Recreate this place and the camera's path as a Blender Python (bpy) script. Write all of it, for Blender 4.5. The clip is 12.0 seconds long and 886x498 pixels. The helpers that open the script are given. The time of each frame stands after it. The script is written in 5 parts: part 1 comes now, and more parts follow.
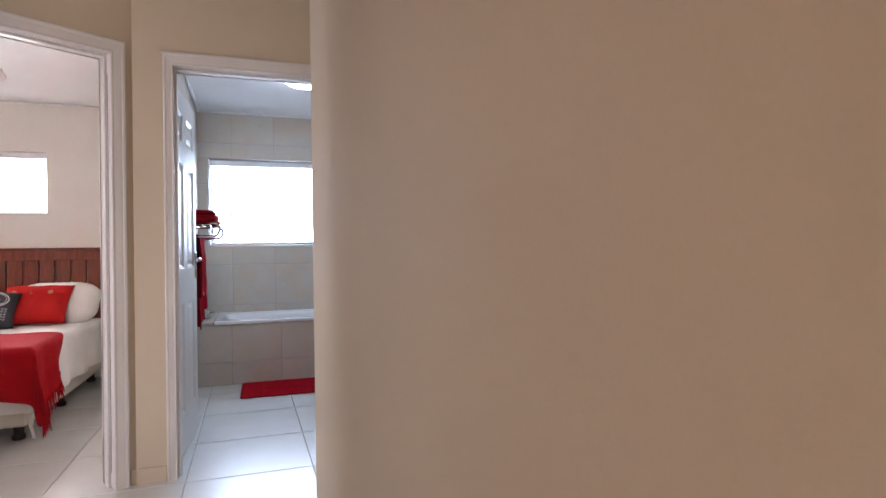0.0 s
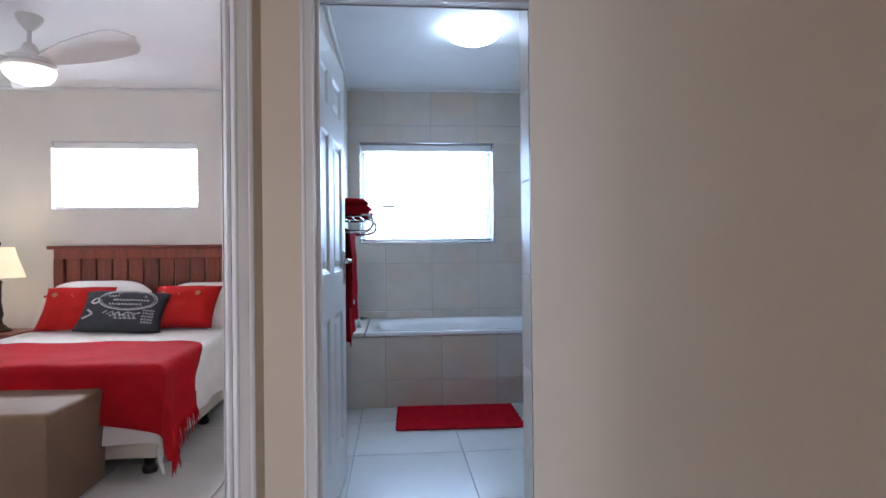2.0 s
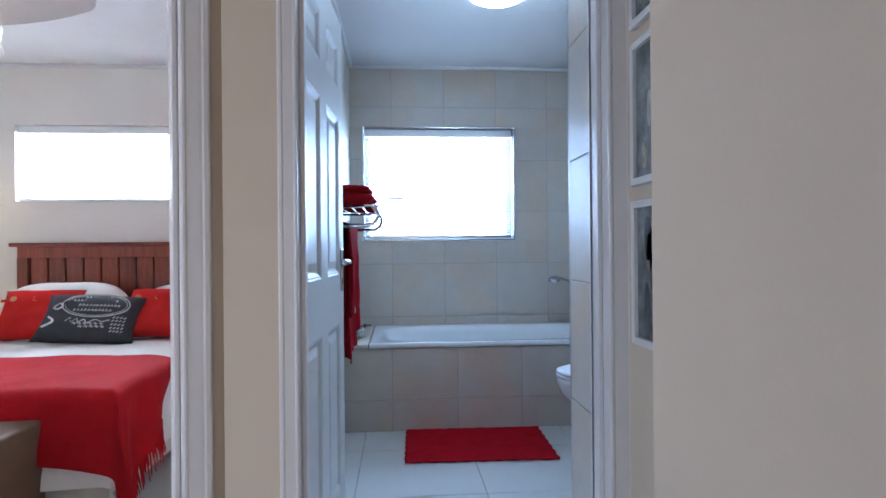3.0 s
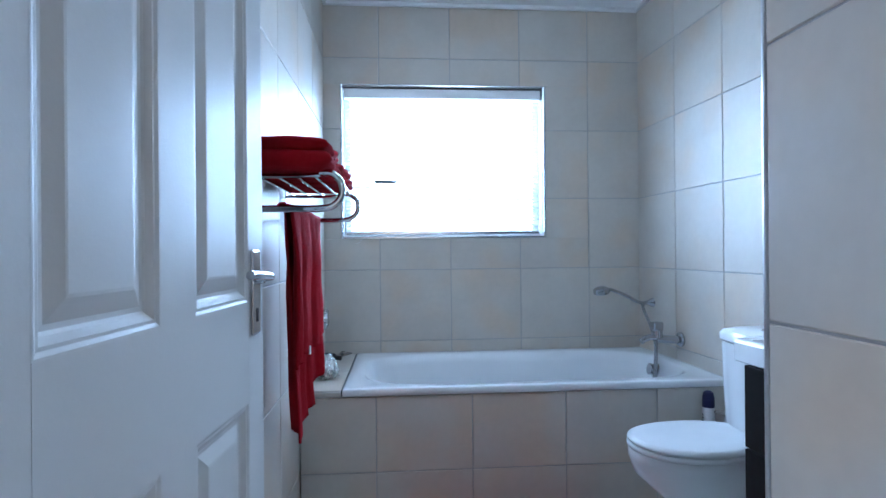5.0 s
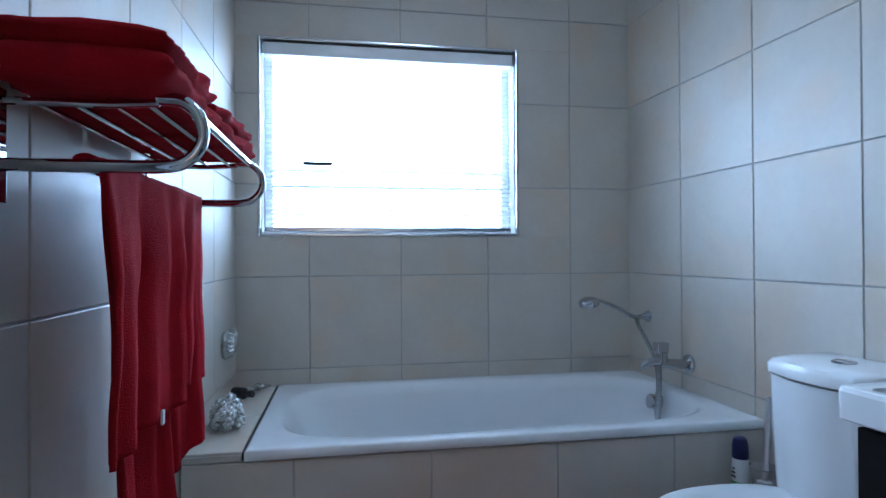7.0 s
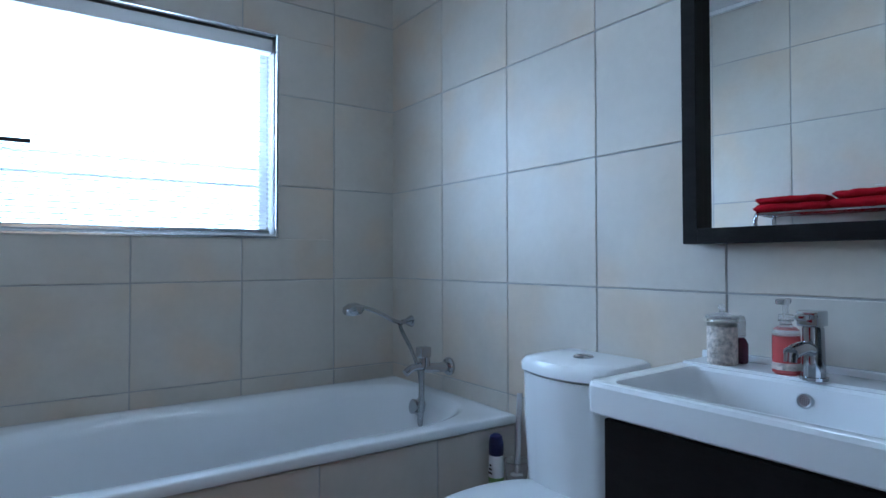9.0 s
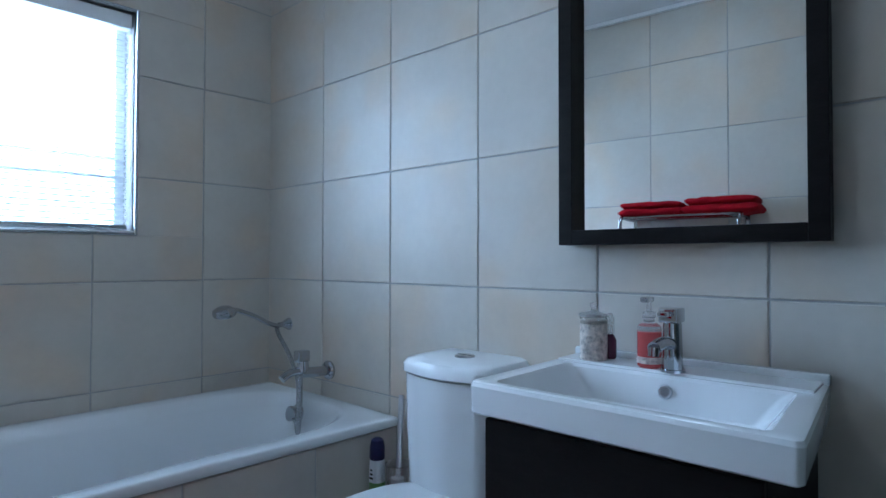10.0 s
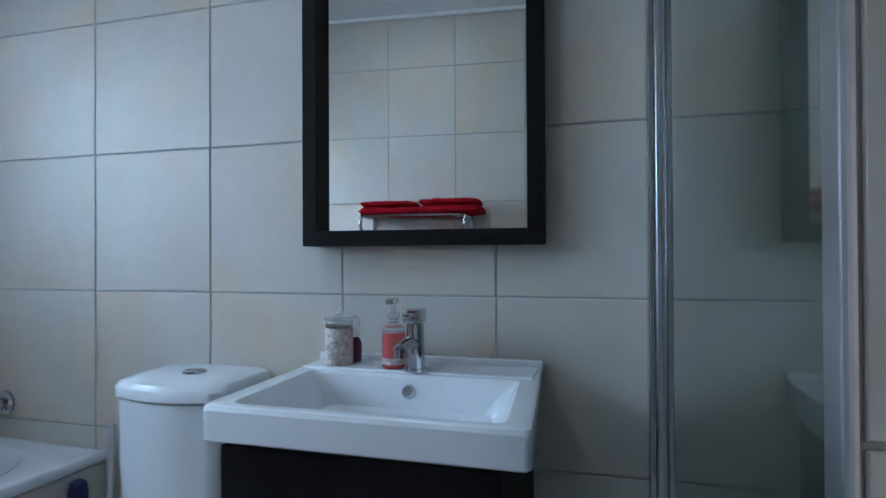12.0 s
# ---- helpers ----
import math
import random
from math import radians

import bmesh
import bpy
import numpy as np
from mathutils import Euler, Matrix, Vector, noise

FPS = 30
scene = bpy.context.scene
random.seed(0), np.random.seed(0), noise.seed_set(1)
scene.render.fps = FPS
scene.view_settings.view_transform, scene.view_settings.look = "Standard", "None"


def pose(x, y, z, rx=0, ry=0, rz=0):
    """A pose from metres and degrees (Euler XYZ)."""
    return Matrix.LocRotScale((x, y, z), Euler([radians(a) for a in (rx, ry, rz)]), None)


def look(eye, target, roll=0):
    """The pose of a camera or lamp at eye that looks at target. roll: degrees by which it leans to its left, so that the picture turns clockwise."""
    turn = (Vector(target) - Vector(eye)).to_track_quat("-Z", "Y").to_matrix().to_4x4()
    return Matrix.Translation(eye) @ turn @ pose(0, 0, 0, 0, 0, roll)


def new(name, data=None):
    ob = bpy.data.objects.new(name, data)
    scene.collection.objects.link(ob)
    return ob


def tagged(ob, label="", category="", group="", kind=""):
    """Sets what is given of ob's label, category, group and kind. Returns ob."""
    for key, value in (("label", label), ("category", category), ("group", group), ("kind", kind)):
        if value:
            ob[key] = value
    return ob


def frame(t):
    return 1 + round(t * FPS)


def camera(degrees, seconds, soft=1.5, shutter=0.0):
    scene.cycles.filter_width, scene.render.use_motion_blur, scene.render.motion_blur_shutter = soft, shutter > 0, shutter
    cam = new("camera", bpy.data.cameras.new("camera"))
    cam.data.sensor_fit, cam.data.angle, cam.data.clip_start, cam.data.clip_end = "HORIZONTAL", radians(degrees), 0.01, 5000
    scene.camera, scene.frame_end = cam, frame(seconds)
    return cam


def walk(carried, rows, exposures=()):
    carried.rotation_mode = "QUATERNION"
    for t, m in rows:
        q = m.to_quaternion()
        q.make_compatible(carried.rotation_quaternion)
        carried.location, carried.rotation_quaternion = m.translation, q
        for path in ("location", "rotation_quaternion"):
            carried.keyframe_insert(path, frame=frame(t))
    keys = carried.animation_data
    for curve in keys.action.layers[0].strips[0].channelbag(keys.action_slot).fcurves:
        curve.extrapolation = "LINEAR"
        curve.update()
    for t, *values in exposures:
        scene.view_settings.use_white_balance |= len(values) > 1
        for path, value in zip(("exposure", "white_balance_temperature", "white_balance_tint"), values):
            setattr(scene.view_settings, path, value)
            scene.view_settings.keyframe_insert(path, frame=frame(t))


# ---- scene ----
cam = camera(76.0, 12.0)

PATH = [
    (0, (0.454, -5.942, 1.079), (1.105, -4.052, 1.094), -0.9),
    (0.5, (0.465, -5.680, 1.087), (0.889, -3.726, 1.103), -0.8),
    (1, (0.441, -5.418, 1.094), (0.734, -3.440, 1.110), -0.8),
    (1.5, (0.411, -5.158, 1.102), (0.632, -3.170, 1.111), -0.7),
    (2, (0.386, -4.883, 1.105), (0.559, -2.891, 1.113), -0.6),
    (2.5, (0.376, -4.609, 1.106), (0.528, -2.614, 1.107), -0.6),
    (3, (0.368, -4.319, 1.107), (0.522, -2.325, 1.109), -0.5),
    (3.2, (0.363, -4.200, 1.108), (0.520, -2.207, 1.111), -0.4),
    (4.8, (0.419, -3.295, 1.108), (0.573, -1.301, 1.113), -0.3),
    (5, (0.418, -3.206, 1.108), (0.573, -1.212, 1.112), -0.5),
    (5.5, (0.443, -2.990, 1.102), (0.587, -0.995, 1.108), -0.4),
    (6, (0.458, -2.809, 1.098), (0.613, -0.815, 1.111), -0.4),
    (6.5, (0.465, -2.654, 1.097), (0.679, -0.665, 1.114), -0.3),
    (7, (0.469, -2.539, 1.097), (0.807, -0.567, 1.113), -0.3),
    (7.5, (0.472, -2.472, 1.094), (1.026, -0.550, 1.113), -0.2),
    (7.7, (0.475, -2.462, 1.092), (1.109, -0.564, 1.114), -0.2),
    (9.5, (0.531, -2.367, 1.085), (1.803, -0.824, 1.124), 0.0),
    (10, (0.541, -2.358, 1.085), (1.964, -0.953, 1.123), 0.1),
    (10.5, (0.553, -2.343, 1.086), (2.107, -1.086, 1.126), 0.0),
    (11, (0.567, -2.330, 1.087), (2.270, -1.281, 1.120), 0.0),
    (11.5, (0.578, -2.320, 1.093), (2.397, -1.490, 1.115), -0.1),
    (12, (0.589, -2.309, 1.105), (2.484, -1.671, 1.120), -0.3),
]
EXPOSURES = [
    (0, 0.4, 6250, 20), (1, 0.22, 5900, 18), (2, 0.15, 5430, 14), (3, 0.23, 5100, 11), (5, 0.33, 5090, 10), (5.5, 0.24, 5100, 9),
    (6.5, -0.08, 5150, 10), (7.5, -0.32, 5180, 10), (9.5, -0.38, 5200, 8), (12, -0.50, 5480, 8),
]
walk(cam, [(t, look(eye, target, roll)) for t, eye, target, roll in PATH], EXPOSURES)

# ---- world and lights ----
world = bpy.data.worlds.new("world")
scene.world = world
world.use_nodes = True
wn = world.node_tree.nodes
sky = wn.new("ShaderNodeTexSky")
sky.sky_type, sky.sun_disc = "NISHITA", False
sky.sun_elevation, sky.sun_rotation = radians(50), radians(200)
wn["Background"].inputs["Strength"].default_value = 0.1
world.node_tree.links.new(sky.outputs["Color"], wn["Background"].inputs["Color"])


def area(name, m, sx, sy, power, color):
    """An area lamp that shines along its own -z."""
    d = bpy.data.lights.new(name, "AREA")
    d.shape, d.size, d.size_y, d.energy, d.color = "RECTANGLE", sx, sy, power, color
    ob = new(name, d)
    ob.matrix_world = m
    return ob


def bulb(name, p, radius, power, color):
    d = bpy.data.lights.new(name, "POINT")
    d.shadow_soft_size, d.energy, d.color = radius, power, color
    ob = new(name, d)
    ob.location = p
    return ob


# daylight in the openings (sky lamps outside, shining in and down)
area("bath_window_daylight", pose(0.68, 0.50, 1.74, -86, 0, 0), 1.5, 1.0, 80, (0.60, 0.79, 1.0))
area("bedroom_window_daylight", pose(-1.785, 0.50, 1.84, -95, 0, 0), 1.5, 0.9, 270, (1.0, 0.97, 0.94))
# added warm fill lamp, out of view behind the start of the hall
area("hall_end_fill", pose(0.18, -7.78, 1.2, 90, 0, 0), 0.95, 2.0, 10, (1.0, 0.73, 0.47))
# added fill lamp, unseen at the lobby's left, to brighten the right hall wall
area("lobby_side_fill", pose(-1.09, -3.71, 1.05, 0, -90, -22), 2.0, 0.38, 8, (0.93, 0.95, 1.0))
# lamps
bulb("bedside_bulb", (-2.60, -0.30, 1.04), 0.04, 6, (1.0, 0.76, 0.45))

# ---- materials ----


def mat(name, color, rough=0.5, metal=0.0, scale=6.0, vary=0.08, bump=0.0, bscale=80.0, fine=0.0, transmission=0.0,
        emit=0.0, emit_color=None, spec=0.5, per_object=0.0, ior=1.45, sheen=0.0, stretch=(1, 1, 1), coat=0.0, rough_vary=0.05, second=None):
    """A node material: base colour varied at two scales, roughness variation and a fine relief."""
    m = bpy.data.materials.new(name)
    m.use_nodes = True
    t = m.node_tree
    n, ln = t.nodes, t.links.new
    b = n["Principled BSDF"]
    geo = n.new("ShaderNodeNewGeometry")
    mp = n.new("ShaderNodeMapping")
    mp.inputs["Scale"].default_value = stretch
    ln(geo.outputs["Position"], mp.inputs["Vector"])
    info = n.new("ShaderNodeObjectInfo")
    off = n.new("ShaderNodeVectorMath")
    off.operation = "MULTIPLY_ADD"
    ln(info.outputs["Random"], off.inputs[0])
    off.inputs[1].default_value = (17.0, 9.0, 23.0) if per_object else (0, 0, 0)
    ln(mp.outputs["Vector"], off.inputs[2])
    big = n.new("ShaderNodeTexNoise")
    big.inputs["Scale"].default_value, big.inputs["Detail"].default_value = scale, 4
    ln(off.outputs["Vector"], big.inputs["Vector"])
    small = n.new("ShaderNodeTexNoise")
    small.inputs["Scale"].default_value, small.inputs["Detail"].default_value = bscale, 3
    ln(off.outputs["Vector"], small.inputs["Vector"])
    ramp = n.new("ShaderNodeMapRange")
    ramp.inputs["To Min"].default_value, ramp.inputs["To Max"].default_value = 1 - 2.2 * vary, 1 + 2.2 * vary
    ln(big.outputs["Fac"], ramp.inputs["Value"])
    grain = n.new("ShaderNodeMapRange")
    grain.inputs["To Min"].default_value, grain.inputs["To Max"].default_value = 1 - 2.2 * fine, 1 + 2.2 * fine
    ln(small.outputs["Fac"], grain.inputs["Value"])
    mul = n.new("ShaderNodeMath")
    mul.operation = "MULTIPLY"
    ln(ramp.outputs["Result"], mul.inputs[0])
    ln(grain.outputs["Result"], mul.inputs[1])
    each = n.new("ShaderNodeMapRange")
    each.inputs["To Min"].default_value, each.inputs["To Max"].default_value = 1 - per_object, 1 + per_object
    ln(info.outputs["Random"], each.inputs["Value"])
    mul2 = n.new("ShaderNodeMath")
    mul2.operation = "MULTIPLY"
    ln(mul.outputs[0], mul2.inputs[0])
    ln(each.outputs["Result"], mul2.inputs[1])
    sc = n.new("ShaderNodeVectorMath")
    sc.operation = "SCALE"
    sc.inputs[0].default_value = color
    if second:
        third = n.new("ShaderNodeTexNoise")
        third.inputs["Scale"].default_value, third.inputs["Detail"].default_value = scale * 0.6, 2
        shift = n.new("ShaderNodeVectorMath")
        shift.operation = "ADD"
        shift.inputs[1].default_value = (3.1, 7.7, 1.9)
        ln(off.outputs["Vector"], shift.inputs[0])
        ln(shift.outputs["Vector"], third.inputs["Vector"])
        where = n.new("ShaderNodeMapRange")
        where.interpolation_type = "SMOOTHSTEP"
        where.inputs["From Min"].default_value, where.inputs["From Max"].default_value = 0.42, 0.72
        ln(third.outputs["Fac"], where.inputs["Value"])
        mix = n.new("ShaderNodeMix")
        mix.data_type = "RGBA"
        mix.inputs[6].default_value, mix.inputs[7].default_value = (*color, 1), (*second, 1)
        ln(where.outputs["Result"], mix.inputs[0])
        ln(mix.outputs[2], sc.inputs[0])
    ln(mul2.outputs[0], sc.inputs["Scale"])
    ln(sc.outputs["Vector"], b.inputs["Base Color"])
    rr = n.new("ShaderNodeMapRange")
    rr.inputs["To Min"].default_value, rr.inputs["To Max"].default_value = max(0.0, rough - rough_vary), min(1.0, rough + rough_vary)
    ln(big.outputs["Fac"], rr.inputs["Value"])
    ln(rr.outputs["Result"], b.inputs["Roughness"])
    b.inputs["Metallic"].default_value, b.inputs["IOR"].default_value = metal, ior
    b.inputs["Transmission Weight"].default_value = transmission
    b.inputs["Specular IOR Level"].default_value = spec
    b.inputs["Sheen Weight"].default_value, b.inputs["Coat Weight"].default_value = sheen, coat
    if emit:
        b.inputs["Emission Color"].default_value = (*(emit_color or color), 1)
        b.inputs["Emission Strength"].default_value = emit
    if bump:
        bp = n.new("ShaderNodeBump")
        bp.inputs["Strength"].default_value, bp.inputs["Distance"].default_value = bump, 0.004
        ln(small.outputs["Fac"], bp.inputs["Height"])
        ln(bp.outputs["Normal"], b.inputs["Normal"])
    return m


M_WALL = mat("hall_paint", (0.64, 0.54, 0.42), 0.85, scale=2.2, vary=0.025, bump=0.05, bscale=190, fine=0.012, spec=0.25)
M_BEDWALL = mat("bedroom_paint", (0.82, 0.79, 0.74), 0.6, scale=2.0, vary=0.03, bump=0.1, bscale=160)
M_CEIL = mat("ceiling_paint", (0.80, 0.80, 0.80), 0.7, scale=3, vary=0.02, bump=0.06, bscale=200)
M_TILE = mat("wall_tile", (0.57, 0.53, 0.475), 0.41, scale=5.0, vary=0.05, bump=0.05, bscale=35, fine=0.02, per_object=0.03, spec=0.40, second=(0.60, 0.50, 0.40))
M_GROUT = mat("grout", (0.43, 0.425, 0.42), 0.85, scale=9, vary=0.12, bump=0.3, bscale=300)
M_FLOOR = mat("floor_tile", (0.62, 0.615, 0.595), 0.22, scale=3.0, vary=0.04, bump=0.03, bscale=60, per_object=0.02)
M_FGROUT = mat("floor_grout", (0.42, 0.41, 0.39), 0.85, scale=9, vary=0.15, bump=0.3, bscale=300)
M_PAINTW = mat("white_gloss_paint", (0.68, 0.68, 0.67), 0.38, spec=0.4, scale=4, vary=0.01, bump=0.04, bscale=140)
M_TRIM = mat("white_trim_paint", (0.74, 0.71, 0.70), 0.38, scale=4, vary=0.03, bump=0.05, bscale=140)
M_CERAMIC = mat("white_ceramic", (0.82, 0.83, 0.84), 0.12, scale=3, vary=0.015, coat=0.3)
M_ACRYL = mat("white_acrylic", (0.80, 0.82, 0.84), 0.16, scale=3, vary=0.015, coat=0.2)
M_CHROME = mat("chrome", (0.50, 0.51, 0.54), 0.06, metal=1.0, scale=8, vary=0.04, rough_vary=0.04)
M_STEEL = mat("brushed_steel", (0.625, 0.637, 0.663), 0.30, metal=1.0, scale=12, vary=0.06)
M_TOWEL = mat("red_terry", (0.34, 0.006, 0.014), 0.95, spec=0.1, scale=14, vary=0.14, bump=0.8, bscale=420, fine=0.12)
M_MAT = mat("red_bath_mat", (0.44, 0.008, 0.018), 0.95, spec=0.1, scale=12, vary=0.14, bump=1.0, bscale=260, fine=0.15)
M_THROW = mat("red_knit", (0.31, 0.006, 0.010), 0.92, spec=0.1, scale=9, vary=0.12, bump=0.8, bscale=240, fine=0.12)
M_REDCUSH = mat("red_cotton", (0.42, 0.016, 0.014), 0.9, spec=0.1, scale=9, vary=0.12, bump=0.5, bscale=300, fine=0.08)
M_GREYCUSH = mat("charcoal_cotton", (0.045, 0.047, 0.055), 0.9, scale=9, vary=0.15, bump=0.5, bscale=300, fine=0.1)
M_PRINT = mat("cream_print", (0.55, 0.55, 0.54), 0.9, scale=30, vary=0.2, bump=0.3, bscale=300)
M_LINEN = mat("white_linen", (0.78, 0.76, 0.73), 0.85, scale=5, vary=0.05, bump=0.4, bscale=220, fine=0.03, sheen=0.2)
M_BASE = mat("cream_bed_base", (0.66, 0.61, 0.53), 0.85, scale=6, vary=0.06, bump=0.4, bscale=240)
M_SUEDE = mat("tan_suede", (0.150, 0.092, 0.053), 0.8, scale=7, vary=0.10, bump=0.3, bscale=220, fine=0.05, sheen=0.04)
M_WOOD = mat("red_stained_wood", (0.20, 0.042, 0.020), 0.34, scale=7, vary=0.35, bump=0.15, bscale=60, fine=0.2, stretch=(6, 6, 0.7), per_object=0.15)
M_WENGE = mat("wenge_veneer", (0.008, 0.0065, 0.0065), 0.5, spec=0.18, scale=9, vary=0.35, bump=0.08, bscale=90, fine=0.2, stretch=(5, 1, 5))
M_DARK = mat("dark_metal", (0.025, 0.02, 0.018), 0.4, metal=0.6, scale=9, vary=0.2)
M_FAN = mat("white_fan_enamel", (0.72, 0.71, 0.70), 0.3, scale=5, vary=0.03)
M_BLIND = mat("white_blind_slat", (0.85, 0.86, 0.87), 0.45, scale=7, vary=0.03)
M_ALU = mat("aluminium_trim", (0.62, 0.64, 0.67), 0.25, metal=1.0, scale=10, vary=0.05)
M_GLASS = mat("clear_glass", (0.97, 0.99, 0.98), 0.01, transmission=1.0, vary=0.0, rough_vary=0.0)
M_SHOWERGLASS = mat("shower_glass", (0.80, 0.90, 0.87), 0.02, transmission=1.0, vary=0.0, rough_vary=0.0)
M_MIRROR = mat("mirror_silver", (0.90, 0.92, 0.91), 0.0, metal=1.0, vary=0.0, rough_vary=0.0)
M_SKYGLOW = mat("bright_sky", (1, 1, 1), 1.0, emit=1.9, emit_color=(0.90, 0.96, 1.0), vary=0.0)
M_BOWL = mat("lit_opal_glass", (0.9, 0.9, 0.9), 0.3, emit=20.0, emit_color=(0.78, 0.91, 1.0), vary=0.0)
M_FANBOWL = mat("lit_warm_glass", (0.9, 0.88, 0.8), 0.3, emit=1.9, emit_color=(1.0, 0.84, 0.58), vary=0.0)
M_SHADE = mat("lit_lampshade", (0.85, 0.75, 0.5), 0.8, emit=0.55, emit_color=(1.0, 0.78, 0.42), vary=0.05, bump=0.3, bscale=200)
M_SOAP = mat("red_liquid_soap", (0.86, 0.16, 0.16), 0.08, scale=6, vary=0.05, transmission=0.55)
M_CLEARPL = mat("clear_plastic", (0.92, 0.90, 0.90), 0.12, transmission=0.85, vary=0.02)
M_SALT = mat("shells_and_salts", (0.56, 0.49, 0.44), 0.4, scale=110, vary=0.42, bump=1.0, bscale=90, fine=0.25)
M_PURPLE = mat("purple_glass", (0.09, 0.02, 0.05), 0.15, vary=0.1)
M_NAVY = mat("navy_plastic", (0.012, 0.015, 0.07), 0.3, vary=0.08)
M_WHITEPL = mat("white_plastic", (0.76, 0.77, 0.78), 0.3, vary=0.03)
M_GREENPL = mat("green_label", (0.16, 0.32, 0.10), 0.4, vary=0.15, scale=40)
M_BLACKPL = mat("black_plastic", (0.015, 0.015, 0.017), 0.35, vary=0.1)
M_SILVER = mat("silvered_shell", (0.60, 0.60, 0.58), 0.25, metal=0.8, scale=60, vary=0.3, bump=1.0, bscale=90)
M_PICFRAME = mat("white_picture_frame", (0.72, 0.71, 0.69), 0.4, scale=8, vary=0.04)
M_PIC_A = mat("picture_sea", (0.17, 0.185, 0.18), 0.35, scale=14, vary=0.8, fine=0.3, bscale=40)
M_PIC_B = mat("picture_sand", (0.27, 0.225, 0.17), 0.35, scale=18, vary=0.7, fine=0.3, bscale=40)
M_PIC_C = mat("picture_shadow", (0.075, 0.095, 0.10), 0.35, scale=16, vary=0.6)
M_PIC_D = mat("picture_white", (0.36, 0.36, 0.34), 0.35, scale=20, vary=0.4)
M_HOSE = mat("chrome_hose", (0.42, 0.43, 0.45), 0.22, metal=1.0, scale=300, vary=0.2, bump=1.0, bscale=500)
M_BUTTON = mat("wooden_button", (0.35, 0.17, 0.07), 0.5, scale=60, vary=0.2)

# ---- helpers for meshes ----


def part(name, bm, material, parent=None, label="", smooth=False):
    """Links a bmesh as one mesh object, under a thing or part if given."""
    me = bpy.data.meshes.new(name)
    bm.to_mesh(me)
    bm.free()
    me.materials.append(material)
    if smooth:
        for p in me.polygons:
            p.use_smooth = True
    ob = new(name, me)
    if parent:
        ob.parent = parent
    if label:
        ob["label"] = label
    return ob


def thing(name, label, category, group="", at=(0, 0, 0), kind=""):
    e = new(name)
    e.location = at
    e.empty_display_size = 0.1
    return tagged(e, label, category, group, kind)


def soften(ob, angle=35):
    """Smooth shading with sharp edges kept."""
    me = ob.data
    me.shade_smooth()
    me.set_sharp_from_angle(angle=radians(angle))
    return ob


def add_box(bm, x0, x1, y0, y1, z0, z1, bev=0.0, seg=2, m=None):
    mm = Matrix.Translation(((x0 + x1) / 2, (y0 + y1) / 2, (z0 + z1) / 2)) @ Matrix.Diagonal((x1 - x0, y1 - y0, z1 - z0, 1))
    vs = bmesh.ops.create_cube(bm, size=1.0, matrix=(m or Matrix()) @ mm)["verts"]
    if bev:
        es = list({e for v in vs for e in v.link_edges})
        bmesh.ops.bevel(bm, geom=es, offset=bev, segments=seg, affect="EDGES", profile=0.6)
    return bm


def box(x0, x1, y0, y1, z0, z1, bev=0.0, seg=2):
    return add_box(bmesh.new(), x0, x1, y0, y1, z0, z1, bev, seg)


def add_cyl(bm, p0, p1, r0, r1=None, n=24, caps=True):
    p0, p1 = Vector(p0), Vector(p1)
    d = p1 - p0
    m = Matrix.Translation((p0 + p1) / 2) @ d.to_track_quat("Z", "Y").to_matrix().to_4x4()
    bmesh.ops.create_cone(bm, cap_ends=caps, segments=n, radius1=r0, radius2=r0 if r1 is None else r1, depth=d.length, matrix=m)
    return bm


def cyl(p0, p1, r0, r1=None, n=24):
    return add_cyl(bmesh.new(), p0, p1, r0, r1, n)


def add_lathe(bm, profile, n=40, m=None):
    """Turns (radius, height) pairs round z."""
    m = m or Matrix()
    rings = []
    for r, z in profile:
        rings.append([bm.verts.new(m @ Vector((r * math.cos(2 * math.pi * i / n), r * math.sin(2 * math.pi * i / n), z))) for i in range(n)])
    for a, b in zip(rings, rings[1:]):
        for i in range(n):
            bm.faces.new((a[i], a[(i + 1) % n], b[(i + 1) % n], b[i]))
    if profile[0][0] > 1e-6:
        bm.faces.new(list(reversed(rings[0])))
    if profile[-1][0] > 1e-6:
        bm.faces.new(rings[-1])
    bmesh.ops.remove_doubles(bm, verts=bm.verts[:], dist=1e-6)
    return bm


def lathe(profile, n=40, m=None):
    return add_lathe(bmesh.new(), profile, n, m)


def add_tube(bm, pts, r, n=12, steps=8):
    """A round tube through points, smoothed as a spline."""
    pts = [Vector(p) for p in pts]
    path = []
    for i in range(len(pts) - 1):
        p0, p1, p2, p3 = pts[max(i - 1, 0)], pts[i], pts[i + 1], pts[min(i + 2, len(pts) - 1)]
        for k in range(steps):
            u = k / steps
            path.append(0.5 * (2 * p1 + (p2 - p0) * u + (2 * p0 - 5 * p1 + 4 * p2 - p3) * u * u + (3 * p1 - p0 - 3 * p2 + p3) * u ** 3))
    path.append(pts[-1])
    rings, side = [], None
    for i, p in enumerate(path):
        d = (path[min(i + 1, len(path) - 1)] - path[max(i - 1, 0)]).normalized()
        if side is None:
            side = d.orthogonal().normalized()
        side = (side - d * side.dot(d)).normalized()
        up = d.cross(side)
        rings.append([bm.verts.new(p + r * (math.cos(2 * math.pi * k / n) * side + math.sin(2 * math.pi * k / n) * up)) for k in range(n)])
    for a, b in zip(rings, rings[1:]):
        for k in range(n):
            bm.faces.new((a[k], a[(k + 1) % n], b[(k + 1) % n], b[k]))
    bm.faces.new(list(reversed(rings[0])))
    bm.faces.new(rings[-1])
    return bm


